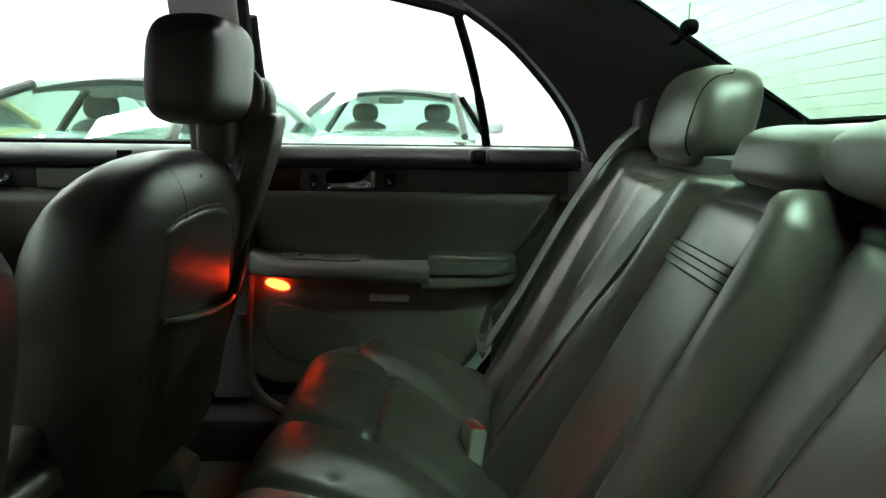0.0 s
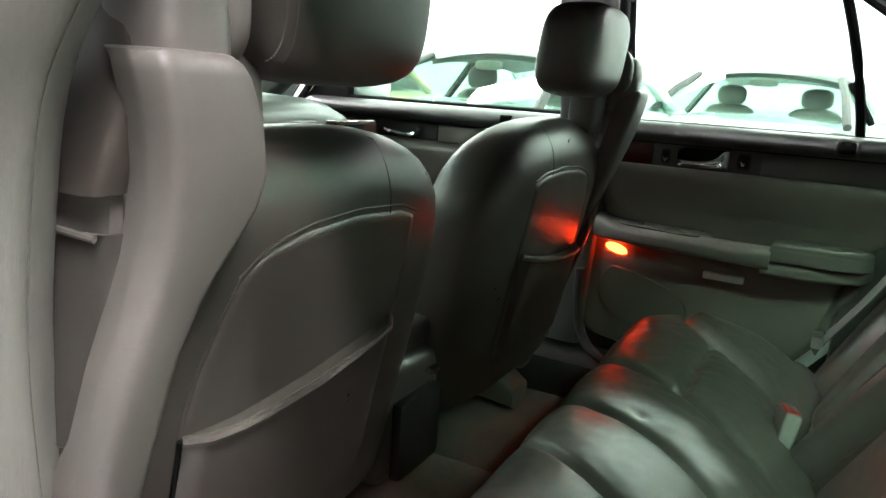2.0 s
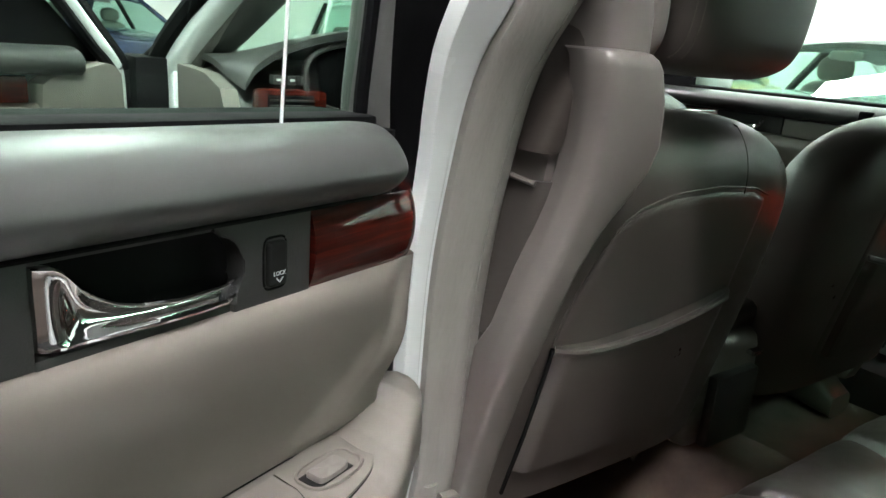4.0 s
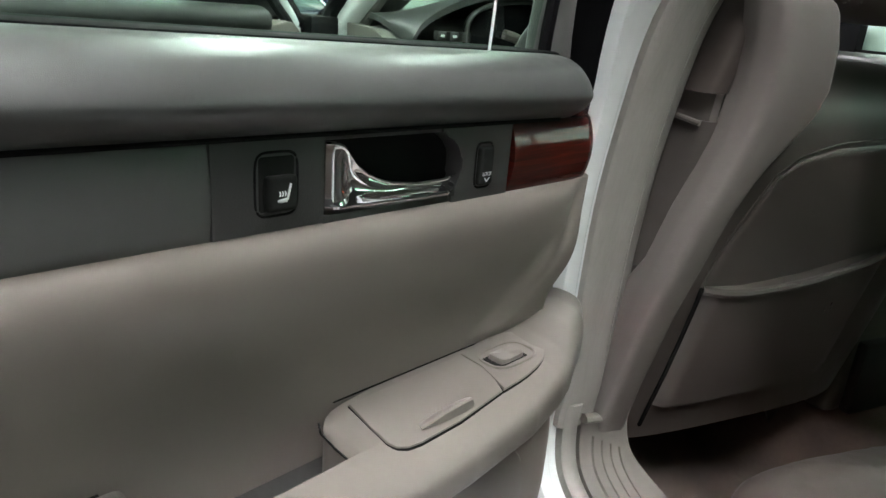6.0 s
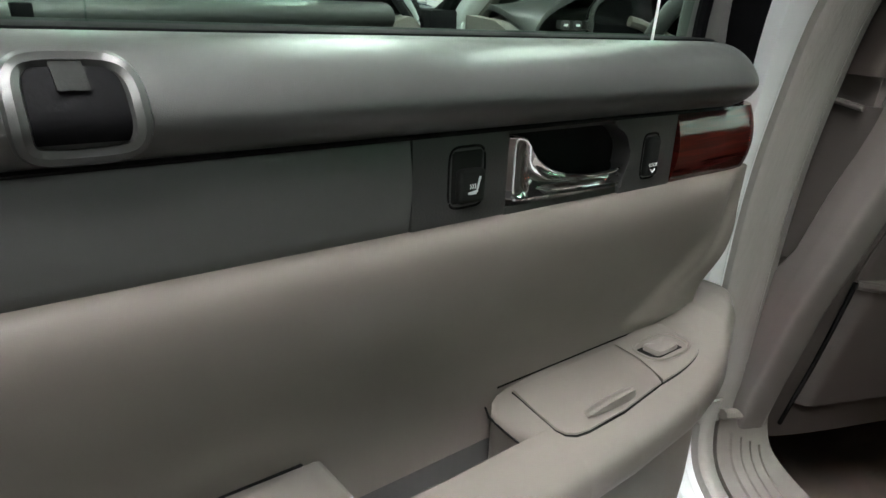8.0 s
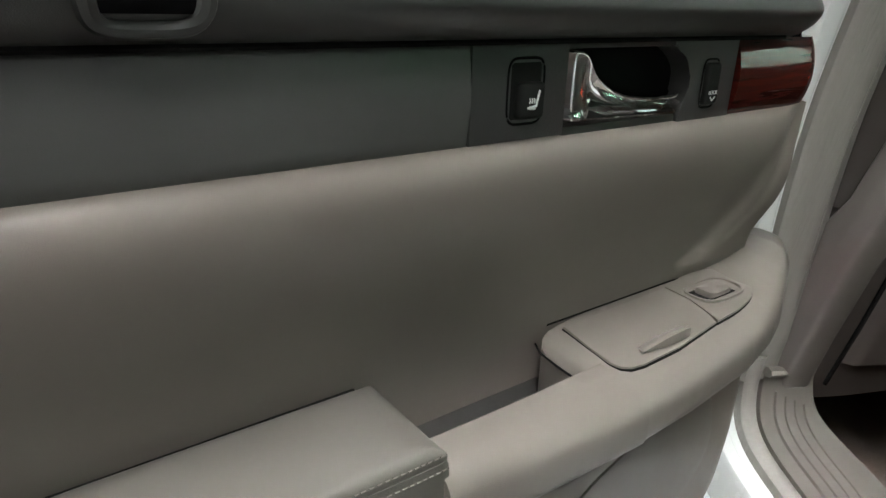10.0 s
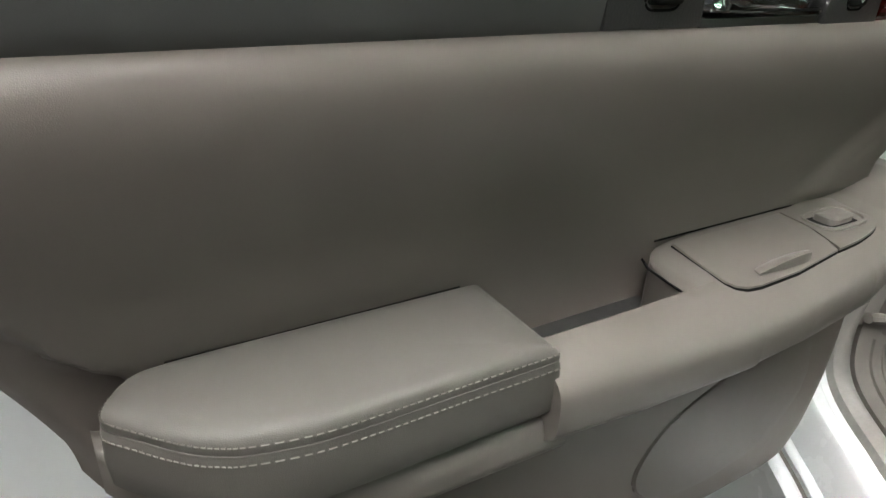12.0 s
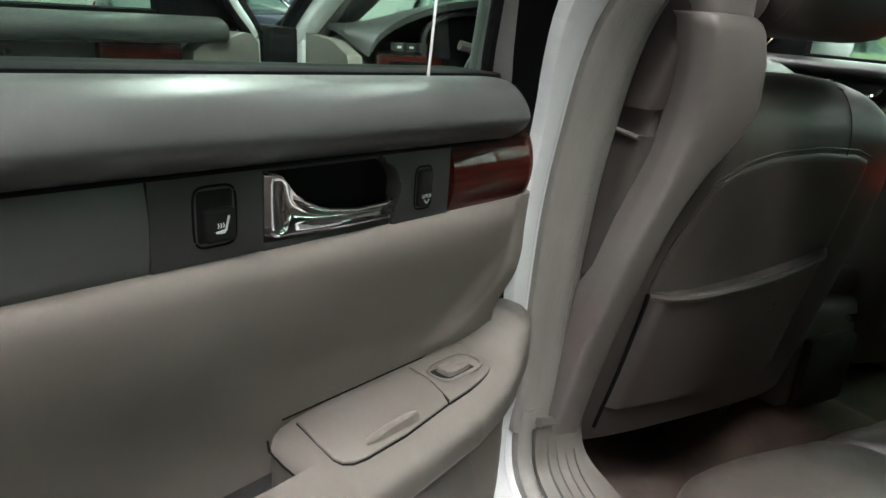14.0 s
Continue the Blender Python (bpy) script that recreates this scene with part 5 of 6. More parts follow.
def arm_pt(u, v, lift):
    z = lerp(0.50, 0.955, v)
    y = lerp(table(z, ARM_NEAR), table(z, ARM_FAR), u)
    x = table(z, [(b, a) for a, b in BACK[:8]])
    e = min(1.0, min(u, 1 - u) * 0.165 / 0.016)
    top = min(1.0, (1 - v) * 0.455 / 0.022)
    r = -0.030 + lift * math.sqrt(max(0.0, 1 - (1 - e) ** 2)) * math.sqrt(max(0.0, 1 - (1 - top) ** 2)) + 0.004 * math.sin(math.pi * u) + 0.0008 * noise.noise((y * 30, z * 30, 4))
    return (x - 0.89 * r, y, z + 0.45 * r)


part("centre_armrest", sheet(lambda u, v: arm_pt(u, v, 0.016), lambda u, v: arm_pt(u, v, -0.02), 30, 60), M["leather"], rear, "taupe leather armrest, folded up")


def strap_pt(u, v, lift):
    x, y, z = arm_pt(lerp(-0.02, 1.02, u), (lerp(0.868, 0.894, v) - 0.50) / 0.455, 0.016)
    return (x - 0.89 * lift, y, z + 0.45 * lift)


strap = part("pull_strap", sheet(lambda u, v: strap_pt(u, v, 0.0045), lambda u, v: strap_pt(u, v, -0.004), 16, 6), M["leather"], rear, "dark ribbed leather strap")
for k in range(4):
    part("strap_rib", tube([strap_pt(u / 14, k / 3, 0.0046) for u in range(15)], 0.0010, 5), M["gap"], strap)
part("centre_head_pad", pillow(0.386, 0.725, 0.999, 0.053, 0.106, 0.034, 3.6, 0.97, 16, 44, 0.30), M["leather"], rear, "low padded centre head section")
part("head_roll", pillow(0.384, 0.332, 1.005, 0.066, 0.318, 0.042, 3.0, 0.95, 20, 64, 0.10), M["leather"], rear, "low padded head roll of the bench")
part("seam", tube([on_back(table(z, [(0.50, 0.455), (0.81, 0.438), (0.898, 0.422)]), z, 0.001) for z in (0.56, 0.64, 0.72, 0.80, 0.86, 0.90, 0.925)], 0.0012, 5), M["groove"], rear)
for line in ([(0.50, 1.235), (0.755, 1.265), (0.85, 1.287), (0.96, 1.289)], [(0.50, 1.135), (0.78, 1.109), (0.874, 1.092), (0.95, 1.074)]):
    part("seam", tube([on_back(table(z, line), z, 0.0008) for z in (0.56, 0.64, 0.72, 0.80, 0.86, 0.90, 0.93)], 0.0010, 5), M["groove"], rear)


def rear_headrest(cy, half=0.142, zc=1.045, hh=0.078):
    hr = part("headrest", pillow(0.412, cy, zc, 0.060, half, hh, 3.0, 0.86, 18, 44, 0.22), M["leather"], rear)
    for off in (-0.100, 0.100):
        line = []
        for j in range(24):
            z = lerp(0.985, 1.112, j / 23)
            t = (z - 1.045) / 0.078
            k = max(0.02, 1 - abs(t) ** 3) ** (1 / 3)
            b = 0.142 * k * lerp(1.0, 0.86, (t + 1) / 2)
            rr = min(0.999, abs(off) / b)
            line.append((0.412 + 0.22 * t * 0.078 - 0.060 * k * (1 - rr ** 3) ** (1 / 3) - 0.0002, cy + off, z))
        part("seam", tube(line, 0.0013, 5), M["gap"], hr)
    return hr


rear_headrest(1.135)


# belts of the rear bench
def belt_run(points, width, name, at, label):
    b = thing(name, at, label, "seat belt", "rear seat belts")
    pts = spline(points, 6)
    loops = []
    for i, p in enumerate(pts):
        t = (pts[min(i + 1, len(pts) - 1)] - pts[max(i - 1, 0)]).normalized()
        nrm = Vector((-0.85, -0.1, 0.5))
        side = t.cross(nrm).normalized()
        nrm = side.cross(t).normalized()
        loops.append([p + side * a + nrm * c for a, c in oval(width / 2, 0.0016, 6, 12)])
    part("webbing", loft(loops), M["belt"], b)
    return b


far_belt = belt_run([(0.372, 1.345, 1.035), (0.318, 1.340, 0.985), (0.262, 1.350, 0.90), (0.205, 1.355, 0.80), (0.143, 1.360, 0.68), (0.082, 1.362, 0.575), (0.070, 1.360, 0.55)], 0.044, "seat_belt", (0.1, 1.385, 0.5), "dark grey seat belt hanging along the backrest")
part("belt_guide", pillow(0.395, 1.345, 1.035, 0.040, 0.030, 0.045, 3.4, 0.85), M["dark_vinyl"], far_belt, "dark moulded belt guide")
part("tongue", rbox((0.062, 1.335, 0.565), (0.082, 1.385, 0.590), 0.004), M["steel"], far_belt)
mid_belt = belt_run([on_back(y, z, 0.013) for z, y in ((0.955, 0.932), (0.90, 0.950), (0.84, 0.972), (0.77, 0.998), (0.70, 1.022), (0.62, 1.045), (0.55, 1.062), (0.52, 1.068))], 0.046, "seat_belt", (0.1, 0.97, 0.5), "dark grey seat belt lying on the backrest")


def buckle(x, y, z, tilt):
    b = thing("belt_buckle", (x, y, z - 0.05), "grey plastic belt buckle with a red button", "belt buckle")
    m = Matrix.Translation((x, y, z)) @ Euler((radians(-6), radians(tilt), radians(15))).to_matrix().to_4x4()
    part("case", rbox((-0.013, -0.027, -0.055), (0.013, 0.027, 0.040), 0.006, 3), M["buckle"], b, "", m)
    part("button", rbox((-0.011, -0.022, 0.036), (0.011, 0.022, 0.0425), 0.003), M["red"], b, "bright red release button", m)
    part("slot", rbox((-0.0035, -0.019, 0.041), (0.0035, 0.019, 0.0435), 0.001), M["plastic"], b, "", m)
    return b


buckle(0.044, 1.005, 0.520, 10)


# ---- front of the cabin ----
dash = thing("dashboard", (-1.25, MID, 0.6), "grey-green padded dashboard with red-brown wood trim", "dashboard")


def dash_pt(u, v, off):
    y = lerp(0.06, 1.36, u)
    k = (y - MID) / 0.66
    prof = [(-1.02, 0.66), (-1.03, 0.80), (-1.04, 0.90), (-1.05, 0.945), (-1.07, 0.968), (-1.11, 0.984), (-1.25, 0.990), (-1.45, 0.975), (-1.60, 0.955)]
    i = v * (len(prof) - 1)
    a = prof[int(i)]
    b = prof[min(int(i) + 1, len(prof) - 1)]
    x, z = lerp(a[0], b[0], i % 1), lerp(a[1], b[1], i % 1)
    return (x - 0.05 * k ** 4 - off * 0.3, y, z - 0.05 * k ** 6 - off)


part("top_pad", sheet(lambda u, v: dash_pt(u, v, 0), lambda u, v: dash_pt(u, v, 0.04), 44, 32), M["dark_vinyl"], dash)


def hood_pt(u, v, off):
    y = lerp(0.078, 0.622, u)
    r = min(1.0, abs(y - 0.35) / 0.272)
    z = 0.950 + 0.104 * (1 - r ** 2.2) ** 0.62
    x = lerp(-1.0 - 0.05 * r * r, -1.33, v)
    return (x, y, lerp(z, 0.985, smooth(v)) - off + 0.006 * math.sin(math.pi * v))


part("cluster_hood", sheet(lambda u, v: hood_pt(u, v, 0), lambda u, v: hood_pt(u, v, 0.012), 40, 12), M["dark_vinyl"], dash, "grey-green padded cluster hood")
part("instrument_cluster", pillow(-1.045, 0.335, 0.966, 0.022, 0.160, 0.062, 2.8, rings=14, count=36), M["black"], dash, "dark instrument face")
part("cluster_rim", tube([(-1.022, 0.335 + a, 0.966 + b) for a, b in oval(0.163, 0.062, 2.8, 48)], 0.0045, 8, closed=True, axis=(1, 0, 0)), M["dark_insert"], dash)
part("wood_trim", join(rbox((-1.045, 0.085, 0.893), (-1.012, 0.21, 0.945), 0.01), rbox((-1.045, 0.20, 0.886), (-1.012, 0.52, 0.914), 0.008), rbox((-1.045, 0.50, 0.886), (-1.0, 1.10, 0.932), 0.008), rbox((-0.99, 1.10, 0.885), (-0.955, 1.26, 0.935), 0.008)), M["wood"], dash, "glossy red-brown wood trim")
part("vent", rbox((-0.986, 1.13, 0.893), (-0.950, 1.20, 0.927), 0.004), M["black"], dash, "black air vent")
part("vent", rbox((-1.02, 0.102, 0.902), (-1.008, 0.185, 0.936), 0.005), M["black"], dash, "black air vent")
for k in range(3):
    part("vent_slat", rbox((-1.012, 0.104, 0.908 + 0.009 * k), (-1.004, 0.183, 0.911 + 0.009 * k), 0.001), M["dark_insert"], dash)
part("vent_tab", rbox((-1.006, 0.138, 0.914), (-1.000, 0.150, 0.918), 0.001), M["chrome"], dash, "small bright vent tab")
for k in range(3):
    bt = part("button", rbox((-1.05, 0.118 + 0.024 * k, 0.951), (-1.028, 0.136 + 0.024 * k, 0.967), 0.003), M["dark_insert"], dash)
    part("mark", rbox((-1.0278, 0.123 + 0.024 * k, 0.957), (-1.0272, 0.131 + 0.024 * k, 0.961), 0.0), M["mark"], bt, "white printed symbol")
part("end_cover", panel([(-1.34, 0.78), (-1.04, 0.78), (-1.045, 0.90), (-1.07, 0.938), (-1.16, 0.958), (-1.34, 0.962)], 0.03, Matrix.Translation((0, 0.072, 0)), 0.006), M["sill"], dash, "pale grey end cover")
part("lower_panel", rbox((-1.2, 0.08, 0.45), (-1.05, 1.32, 0.885), 0.03), M["plastic"], dash)

wheel = thing("steering_wheel", (-0.95, 0.35, 0.85), "dark leather steering wheel with grey spoke buttons", "steering wheel")
wm = Matrix.Translation((-0.85, 0.36, 0.915)) @ Euler((0, radians(-66), 0)).to_matrix().to_4x4()
part("rim", tube([(0.185 * math.cos(t), 0.185 * math.sin(t), 0) for t in [2 * math.pi * k / 40 for k in range(40)]], 0.014, 10, closed=True), M["dark_vinyl"], wheel, "", wm)
part("hub", pillow(0, 0, -0.02, 0.075, 0.075, 0.03, 3), M["dark_vinyl"], wheel, "", wm)
for a in (0.1, math.pi - 0.1, -math.pi / 2 - 0.5, -math.pi / 2 + 0.5):
    part("spoke", tube([(0.05 * math.cos(a + 1.57), 0.05 * math.sin(a + 1.57), -0.015), (0.18 * math.cos(a + 1.57), 0.18 * math.sin(a + 1.57), 0)], 0.014, 8, 0.5), M["plastic"], wheel, "", wm)
for k in range(2):
    part("spoke_button", rbox((-0.012 + 0.03 * k, -0.13, 0.004), (0.010 + 0.03 * k, -0.105, 0.012), 0.003), M["dark_insert"], wheel, "", wm)
part("stalk", tube([(-0.97, 0.32, 0.935), (-0.98, 0.245, 0.966), (-0.98, 0.225, 0.970)], 0.009, 8), M["plastic"], wheel, "grey indicator stalk")
part("column", tube([(-1.08, 0.36, 0.85), (-0.87, 0.36, 0.905)], 0.04, 12), M["dark_insert"], wheel)

console = thing("centre_console", (-0.7, MID, ZF), "dark taupe centre console between the front seats", "console")
part("box", join(rbox((-1.1, 0.615, ZF + 0.03), (-0.60, 0.785, 0.60), 0.03, 3), rbox((-1.1, 0.612, 0.42), (-0.47, 0.788, 0.62), 0.03, 3)), M["plastic"], console)
part("lid", rbox((-0.80, 0.62, 0.62), (-0.48, 0.78, 0.665), 0.02, 3), M["leather"], console, "padded leather lid")
part("ashtray", rbox((-0.475, 0.640, 0.43), (-0.452, 0.760, 0.56), 0.01), M["dark_insert"], console, "dark rear ashtray")
part("latch", rbox((-0.455, 0.706, 0.592), (-0.440, 0.732, 0.600), 0.002), M["chrome"], console, "small chrome latch")


# front doors: x runs along the door to its rear, y into the cabin
def front_door(m, at, label):
    d = thing("front_door", at, label, "car door", "car doors")
    part("shell", rbox((-0.968, -0.165, 0.34), (-0.02, -0.058, 0.965), 0.02), M["paint"], d, "silver-white painted door shell", m)
    part("trim_panel", sheet(lambda u, v: (lerp(-0.925, -0.03, u), table(v, [(0, -0.02), (0.4, -0.01), (0.6, -0.022), (0.75, -0.005), (0.94, 0.010), (0.98, 0.004), (1, -0.01)]), lerp(0.45, 0.886, v)),
                             lambda u, v: (lerp(-0.925, -0.03, u), -0.06, lerp(0.45, 0.886, v)), 30, 30), M["leather_puff"], d, "soft taupe vinyl trim panel", m)
    part("insert_strip", rbox((-0.39, -0.03, 0.8875), (-0.03, 0.001, 0.9325), 0.003), M["sill"], d, "grey satin insert strip", m)
    part("control_plate", rbox((-0.59, -0.03, 0.8875), (-0.395, -0.004, 0.9325), 0.003), M["dark_insert"], d, "charcoal control plate", m)
    part("wood_trim", rbox((-0.75, -0.03, 0.8875), (-0.595, 0.002, 0.9325), 0.004), M["wood"], d, "glossy red-brown wood trim", m)
    part("handle", tube(spline([(-0.45, 0.000, 0.918), (-0.455, 0.012, 0.904), (-0.49, 0.014, 0.899), (-0.53, 0.012, 0.902), (-0.56, 0.002, 0.906)], 5), 0.006, 8), M["chrome"], d, "polished chrome pull handle", m)
    pad = [(-0.056, 0.976), (-0.045, 0.9815), (-0.025, 0.983), (-0.004, 0.980), (0.012, 0.9735), (0.022, 0.963), (0.0245, 0.952), (0.020, 0.942), (0.010, 0.9355), (-0.03, 0.936)]
    part("belt_pad", loft([[(s, a, b) for a, b in pad] for s in [lerp(-0.84, -0.03, k / 20) for k in range(21)]]), M["dark_vinyl"], d, "charcoal padded vinyl top rail", m)
    part("lock_hook", join(rbox((-0.20, 0.0, 0.945), (-0.17, 0.026, 0.972), 0.004)), M["black"], d, "black hook in the pad", m)
    # corner speaker cover and mirror sail
    part("speaker_cover", panel([(-0.926, 0.80), (-0.760, 0.80), (-0.772, 0.918), (-0.788, 0.930), (-0.888, 0.957), (-0.906, 0.953), (-0.920, 0.938)], 0.05, m @ Matrix.Translation((0, 0.006, 0)), 0.004), M["sill"], d, "pale grey corner speaker cover")
    part("mirror_sail", panel([(-0.912, 0.958), (-0.735, 0.978), (-0.735, 1.12), (-0.785, 1.095)], 0.03, m @ Matrix.Translation((0, -0.05, 0)), 0.004), M["black"], d, "charcoal mirror corner")
    part("window_post", tube([m @ p for p in spline([(-0.950, -0.055, 0.78), (-0.948, -0.055, 0.92), (-0.936, -0.052, 0.957), (-0.897, -0.045, 1.002), (-0.836, -0.035, 1.074), (-0.72, -0.015, 1.20), (-0.60, 0.0, 1.268), (-0.45, 0.01, 1.295), (-0.2, 0.01, 1.302), (-0.03, 0.01, 1.297)], 5)], 0.015, 10), M["paint"], d, "silver-white window frame")
    part("frame_seal", tube([m @ p for p in spline([(-0.932, -0.035, 0.78), (-0.930, -0.035, 0.915), (-0.920, -0.034, 0.948), (-0.881, -0.030, 0.990), (-0.820, -0.020, 1.061), (-0.705, 0.0, 1.186), (-0.59, 0.015, 1.248), (-0.45, 0.022, 1.272)], 5)], 0.0105, 8), M["black"], d, "black rubber window seal")
    part("edge_seal", tube([m @ p for p in spline([(-0.980, -0.085, 0.50), (-0.980, -0.085, 0.80), (-0.978, -0.085, 0.92), (-0.962, -0.080, 0.960), (-0.920, -0.075, 1.010), (-0.860, -0.065, 1.080), (-0.74, -0.045, 1.21)], 5)], 0.020, 8), M["black"], d, "black rubber edge seal")
    part("window_post", tube([m @ Vector(p) for p in ((-0.045, -0.075, 0.96), (-0.045, 0.01, 1.295))], 0.018, 8), M["black"], d, "black rear window post")
    part("belt_seal", rbox((-0.91, -0.165, 0.955), (-0.03, -0.056, 0.9895), 0.004), M["black"], d, "black rubber belt seal", m)

    def pane(u, v, dz):
        s = lerp(-0.80, -0.04, u)
        z = lerp(0.97, table(s, [(-0.8, 1.14), (-0.66, 1.235), (-0.5, 1.28), (-0.03, 1.29)]), v)
        return (s, -0.08 + 0.28 * max(0, z - 0.98) + dz, z)
    part("window_pane", sheet(lambda u, v: pane(u, v, 0), lambda u, v: pane(u, v, -0.004), 10, 6), M["glass"], d, "clear green-tinted pane", m)
    mr = part("door_mirror", pillow(0, 0, 0, 0.055, 0.095, 0.06, 3), M["paint"], d, "silver-white door mirror", m @ Matrix.Translation((-0.82, -0.26, 1.02)))
    part("mirror_arm", tube([m @ Vector((-0.84, -0.13, 0.98)), m @ Vector((-0.83, -0.20, 1.0))], 0.03, 10), M["black"], d)
    return d


front_door(Matrix(((1, 0, 0, -0.50), (0, -1, 0, 1.45), (0, 0, 1, -0.006), (0, 0, 0, 1))), (-1.0, 1.5, 0.34), "closed front car door with charcoal top rail")
FU, FN = Vector((0.39, -0.921, 0)), Vector((0.921, 0.39, 0))
front_door(Matrix(((FU.x, FN.x, 0, -0.978), (FU.y, FN.y, 0, -0.909), (0, 0, 1, 0.0), (0, 0, 0, 1))), (-1.2, -0.5, 0.34), "wide open front car door with wood strip and speaker cover")
setting("door_seal", rbox((-1.50, -0.030, 0.30), (-1.365, 0.032, 0.97), 0.008), M["black"], "black rubber seal along the front door jamb", "seal")
setting("cowl_side", join(rbox((-1.50, 0.034, 0.30), (-1.35, 0.083, 0.965), 0.018), rbox((-1.50, 1.37, 0.30), (-1.36, 1.46, 0.95), 0.02)), M["paint"], "silver-white painted front door jamb", "pillar")


def hood_top(u, v, off):
    k = 2 * v - 1
    w = lerp(0.76, 0.86, smooth(u * 1.6))
    z = lerp(0.70, 0.955, 1 - (1 - u) ** 1.8) - 0.07 * abs(k) ** 5
    return (lerp(-2.95, -1.60, u) + 0.16 * k * k * (1 - u), MID + k * w * 0.86, z - off)


setting("bonnet", sheet(lambda u, v: hood_top(u, v, 0), lambda u, v: hood_top(u, v, 0.05), 20, 24), M["paint"], "silver-white painted bonnet of the car", "bonnet")


def boot_top(u, v, off):
    k = 2 * v - 1
    return (lerp(0.68, 1.55, u) - 0.12 * k * k * u, MID + k * lerp(0.72, 0.66, u), 1.015 - 0.05 * u * u - 0.05 * abs(k) ** 5 - off)


setting("boot_lid", sheet(lambda u, v: boot_top(u, v, 0), lambda u, v: boot_top(u, v, 0.04), 16, 20), M["paint"], "silver-white painted boot lid of the car", "boot lid")


def wing(xa, xb, za, zb, near):
    """Body side with a round wheel arch, between xa and xb."""
    wx = (xa + xb) / 2

    def at(u, v, off):
        x = lerp(xa, xb, u)
        d = abs(x - wx) / 0.36
        low = 0.22 + (0.46 * (1 - d * d) ** 0.5 if d < 1 else 0)
        z = lerp(low, lerp(za, zb, u) - 0.04, v)
        out = 0.80 - 0.10 * max(0, v - 0.6) ** 1.5 - 0.05 * max(0.0, (abs(x) - 1.9)) - off
        return (x, MID - out if near else MID + out, z)
    return sheet(lambda u, v: at(u, v, 0), lambda u, v: at(u, v, 0.03), 30, 10)


for near in (True, False):
    setting("wing_front", wing(-2.85, -1.52, 0.72, 0.94, near), M["paint"], "silver-white painted front wing of the car", "wing")
    setting("wing_rear", wing(0.42, 1.55, 0.99, 0.95, near), M["paint"], "silver-white painted rear wing of the car", "wing")
    for wx in (-2.18, 0.98):
        y = MID + (-0.70 if near else 0.70)
        wh = thing("wheel", (wx, y, 0.0), "alloy car wheel with a black tyre standing on the floor", "wheel", "wheels of the car")
        part("tyre", tube([(wx + 0.24 * math.cos(t), y, 0.315 + 0.24 * math.sin(t)) for t in [2 * math.pi * k / 32 for k in range(32)]], 0.075, 10, 1.2, True, (0, 1, 0)), M["tyre"], wh)
        part("rim", join(*[tube([(wx, y, 0.315), (wx + 0.19 * math.cos(t), y, 0.315 + 0.19 * math.sin(t))], 0.026, 6) for t in [2 * math.pi * k / 7 for k in range(7)]]), M["rim"], wh)
setting("bumper", join(pillow(-2.90, MID, 0.48, 0.14, 0.72, 0.16, 4, rings=10, count=40), pillow(1.52, MID, 0.55, 0.12, 0.70, 0.18, 4, rings=10, count=40), rbox((1.45, 0.08, 0.5), (1.56, 1.32, 0.95), 0.04)), M["paint"], "silver-white bumpers and tail panel of the car", "bumper")
setting("firewall", rbox((-1.66, 0.0, 0.3), (-1.60, 1.40, 0.96), 0.01), M["lining"], "grey panel under the windscreen", "panel")


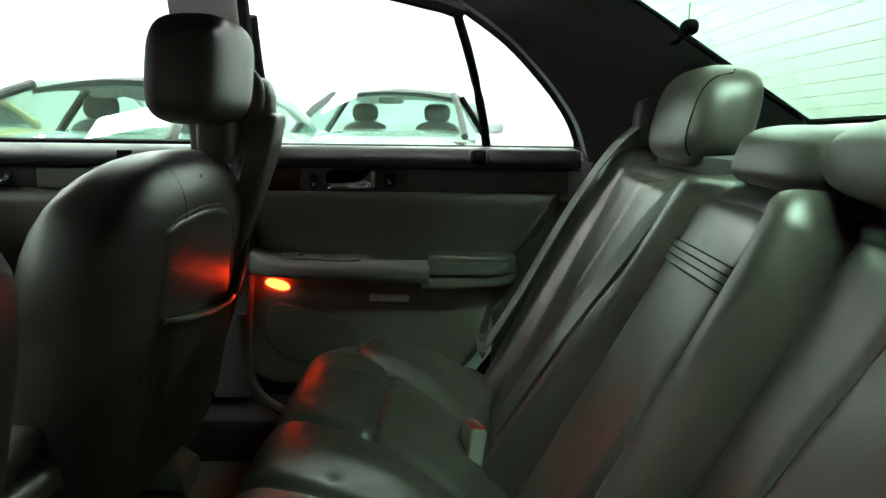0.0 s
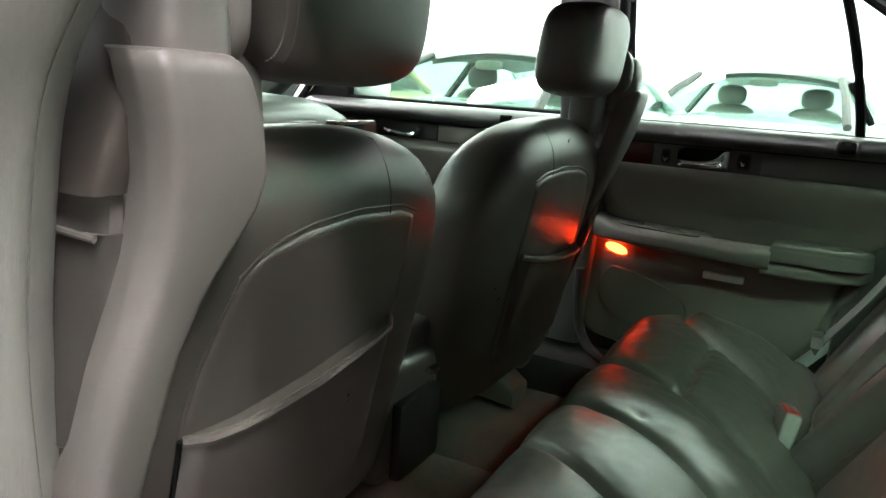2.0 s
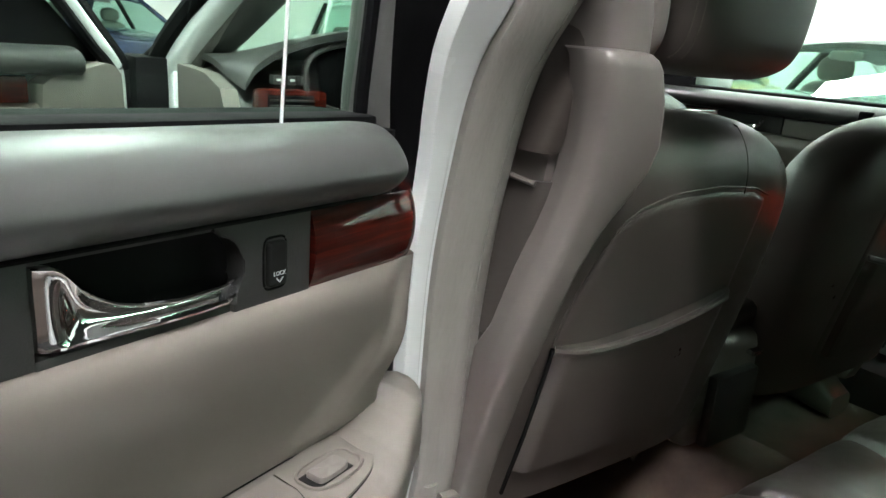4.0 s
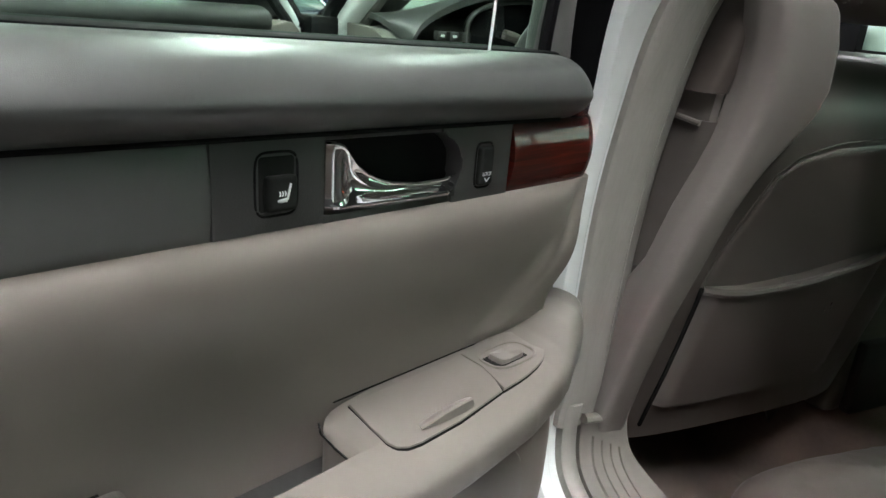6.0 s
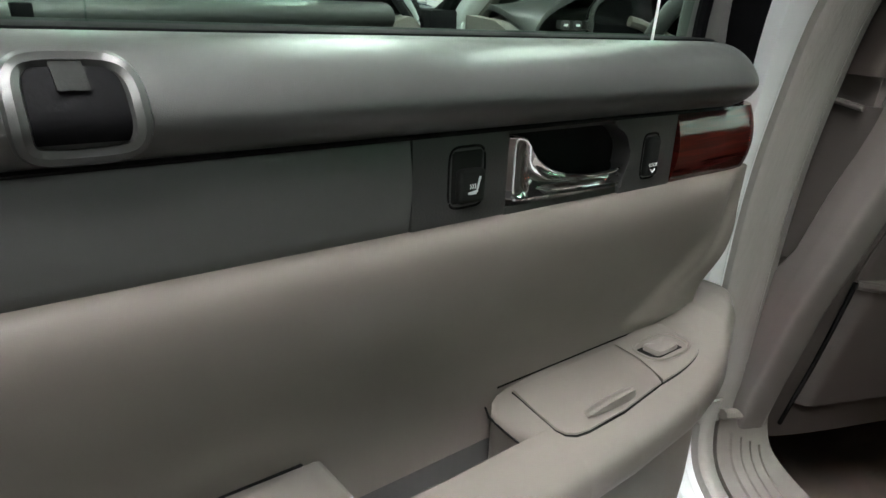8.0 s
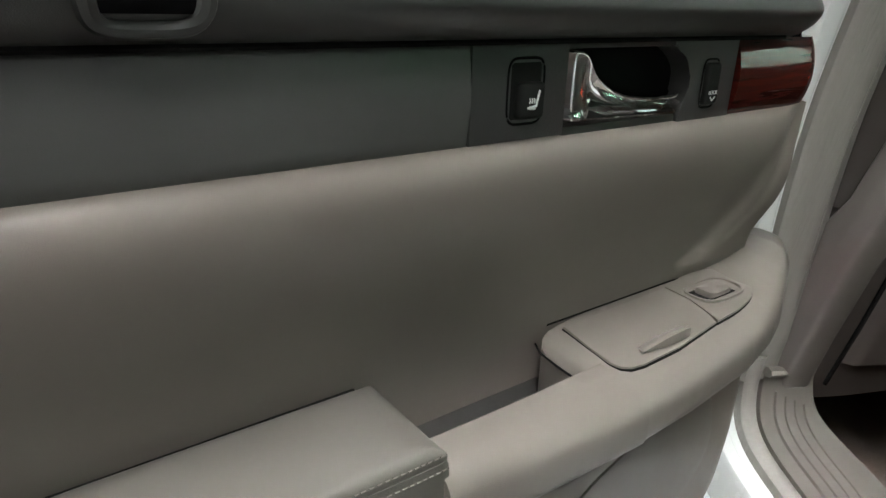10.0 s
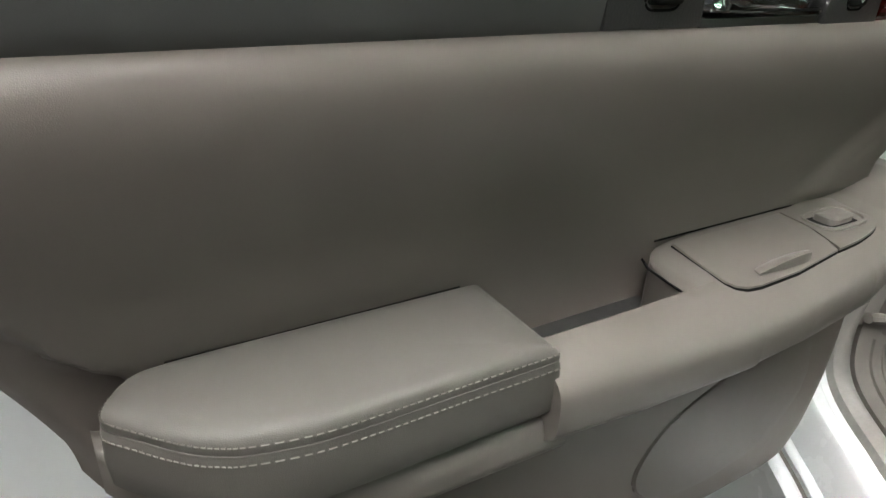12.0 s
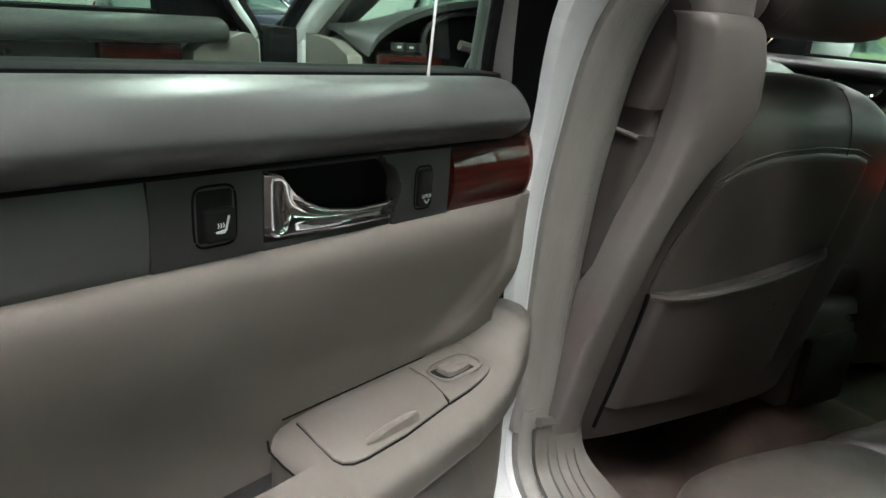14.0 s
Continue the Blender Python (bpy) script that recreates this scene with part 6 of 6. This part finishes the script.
# ---- cars parked in the showroom ----
def parked_car(m, paint, label, roof_height=1.33, top=None, width=0.86):
    """Local: nose at -x, length 4.5, its wheels on z = 0."""
    base = m.translation.copy()
    d = thing("parked_car", base, label, "car", "parked cars")
    h = roof_height

    def section(x):
        """Half width, belt height, floor height along the body."""
        w = width * table(x, [(-2.25, 0.72), (-2.15, 0.86), (-1.8, 0.97), (-1.2, 1.0), (1.3, 1.0), (1.9, 0.95), (2.15, 0.86), (2.25, 0.74)])
        belt = table(x, [(-2.25, 0.56), (-2.15, 0.66), (-1.6, 0.78), (-0.9, 0.88), (-0.6, 0.91), (0.9, 0.93), (1.4, 0.94), (2.1, 0.90), (2.25, 0.72)])
        low = table(x, [(-2.25, 0.36), (-2.1, 0.24), (2.0, 0.24), (2.25, 0.38)])
        return w, belt, low
    loops = []
    for k in range(46):
        x = lerp(-2.25, 2.25, k / 45)
        w, belt, low = section(x)
        zc, zh = (belt + low) / 2, (belt - low) / 2
        loop = []
        for a, b in oval(w, zh, 4.0, 36):
            crown = 0.035 * (1 - (a / w) ** 2) if b > 0 else 0
            z = zc + b + crown
            for wx in (-1.38, 1.36):
                r = math.hypot(x - wx, 0)
                if abs(a) > 0.75 * w and r < 0.36:
                    z = max(z, 0.33 + math.sqrt(max(0, 0.36 ** 2 - r * r)))
            loop.append((x, a, min(z, belt + 0.04)))
        loops.append(loop)
    part("body", loft(loops), paint, d, "", m)
    # roof on its pillars
    def roof(u, v, off):
        x = lerp(-0.28, 0.95, u)
        k = 2 * v - 1
        return (x, k * width * lerp(0.66, 0.64, u), h - 0.05 * (2 * u - 0.95) ** 2 - 0.06 * k * k - off)
    part("roof", sheet(lambda u, v: roof(u, v, 0), lambda u, v: roof(u, v, 0.035), 16, 12), top or paint, d, "", m)

    ww = width
    for sgn in (-1, 1):
        part("front_pillar", tube([m @ Vector(p) for p in ((-0.98, sgn * ww * 0.86, 0.90), (-0.62, sgn * ww * 0.76, 1.12), (-0.27, sgn * ww * 0.66, h - 0.075))], 0.032, 8), top or paint, d)
        part("centre_pillar", tube([m @ Vector(p) for p in ((0.25, sgn * ww * 0.93, 0.91), (0.30, sgn * ww * 0.67, h - 0.08))], 0.03, 8), M["black"], d)
        part("rear_pillar", tube([m @ Vector(p) for p in ((1.55, sgn * ww * 0.82, 0.93), (1.2, sgn * ww * 0.74, 1.14), (0.94, sgn * ww * 0.65, h - 0.10))], 0.055, 8), paint, d)

        def side(u, v, off):
            xb, xt = lerp(-0.92, 1.45, u), lerp(-0.26, 0.93, u)
            return (lerp(xb, xt, v), sgn * (ww * lerp(0.90, 0.66, v) - off), lerp(0.92, h - 0.085, v))
        part("side_window", sheet(lambda u, v: side(u, v, 0), lambda u, v: side(u, v, 0.006), 10, 6), M["car_glass"], d, "pale green side window", m)
        mr = part("door_mirror", pillow(-0.72, sgn * (ww + 0.10), 0.98, 0.05, 0.085, 0.055, 3, rings=8, count=20), paint, d, "", m)
        part("mirror_glass", pillow(-0.675, sgn * (ww + 0.10), 0.98, 0.008, 0.07, 0.042, 4, rings=6, count=16), M["chrome"], mr, "", m)
        part("headlight", pillow(-2.12, sgn * ww * 0.66, 0.62, 0.10, 0.17, 0.06, 3, rings=8, count=20), M["lens"], d, "clear headlight", m)
        part("tail_light", pillow(2.17, sgn * ww * 0.66, 0.74, 0.07, 0.17, 0.06, 3, rings=8, count=20), M["tail"], d, "red tail light", m)
        part("front_headrest", pillow(0.12, sgn * 0.36, 1.10, 0.05, 0.13, 0.09, 3, rings=8, count=20), M["plastic"], d, "", m)
        part("front_seat", pillow(0.12, sgn * 0.36, 0.80, 0.09, 0.24, 0.22, 3.4, rings=10, count=24), M["plastic"], d, "", m)
        for wx in (-1.38, 1.36):
            wh = part("wheel", tube([m @ Vector((wx + 0.25 * math.cos(t), sgn * (ww - 0.10), 0.32 + 0.25 * math.sin(t))) for t in [2 * math.pi * k / 28 for k in range(28)]], 0.072, 8, 1.2, True), M["tyre"], d, "black tyre")
            part("rim", join(*[tube([m @ Vector((wx, sgn * (ww - 0.06), 0.32)), m @ Vector((wx + 0.20 * math.cos(t), sgn * (ww - 0.07), 0.32 + 0.20 * math.sin(t)))], 0.026, 6) for t in [2 * math.pi * k / 7 for k in range(7)]]), M["rim"], wh, "alloy wheel spokes")

    def shield(u, v, off, xa, xb, za, zb):
        k = 2 * u - 1
        w = lerp(ww * 0.84, ww * 0.64, v)
        return (lerp(xa, xb, v) + (0.10 * k * k if xa < 0 else -0.10 * k * k) * (1 - v * 0.5), k * w, lerp(za, zb, v) + off)
    part("windscreen", sheet(lambda u, v: shield(u, v, 0, -1.08, -0.30, 0.905, h - 0.05), lambda u, v: shield(u, v, -0.006, -1.08, -0.30, 0.905, h - 0.05), 12, 8), M["car_glass"], d, "pale green windscreen", m)
    part("rear_window", sheet(lambda u, v: shield(u, v, 0, 1.62, 0.96, 0.945, h - 0.075), lambda u, v: shield(u, v, -0.006, 1.62, 0.96, 0.945, h - 0.075), 12, 8), M["car_glass"], d, "pale green rear window", m)
    part("cabin_mirror", pillow(-0.36, 0, h - 0.13, 0.02, 0.115, 0.032, 4, rings=8, count=20), M["plastic"], d, "dark cabin mirror", m)
    part("cabin_floor", rbox((-1.0, -ww * 0.86, 0.80), (1.5, ww * 0.86, 0.86), 0.02), M["plastic"], d, "", m)
    part("grille", rbox((-2.26, -0.30, 0.50), (-2.20, 0.30, 0.62), 0.02), M["black"], d, "black grille", m)
    part("bumper", pillow(-2.20, 0, 0.42, 0.12, ww * 0.86, 0.10, 4, rings=8, count=32), paint, d, "", m)
    part("bumper", pillow(2.20, 0, 0.48, 0.12, ww * 0.86, 0.12, 4, rings=8, count=32), paint, d, "", m)
    return d


parked_car(pose(-0.56, 6.75, 0, 0, 0, 84), M["paint_far"], "white coupe with dark roof parked nose to the door", 1.335, M["dark_vinyl"])
parked_car(pose(-2.15, 4.70, 0, 0, 0, 84), M["paint_far"], "white low car with dark windscreen frame", 1.31, M["dark_insert"])
parked_car(pose(-5.3, 5.9, 0, 0, 0, 88), M["paint_yellow"], "straw-coloured car parked beside a white one", 1.40)
parked_car(pose(-10.5, 1.2, 0, 0, 0, 200), M["paint_blue"], "dark blue car parked across the showroom", 1.40)
parked_car(pose(-8.4, 4.3, 0, 0, 0, 160), M["paint_far"], "tall white car parked across the showroom", 1.55)
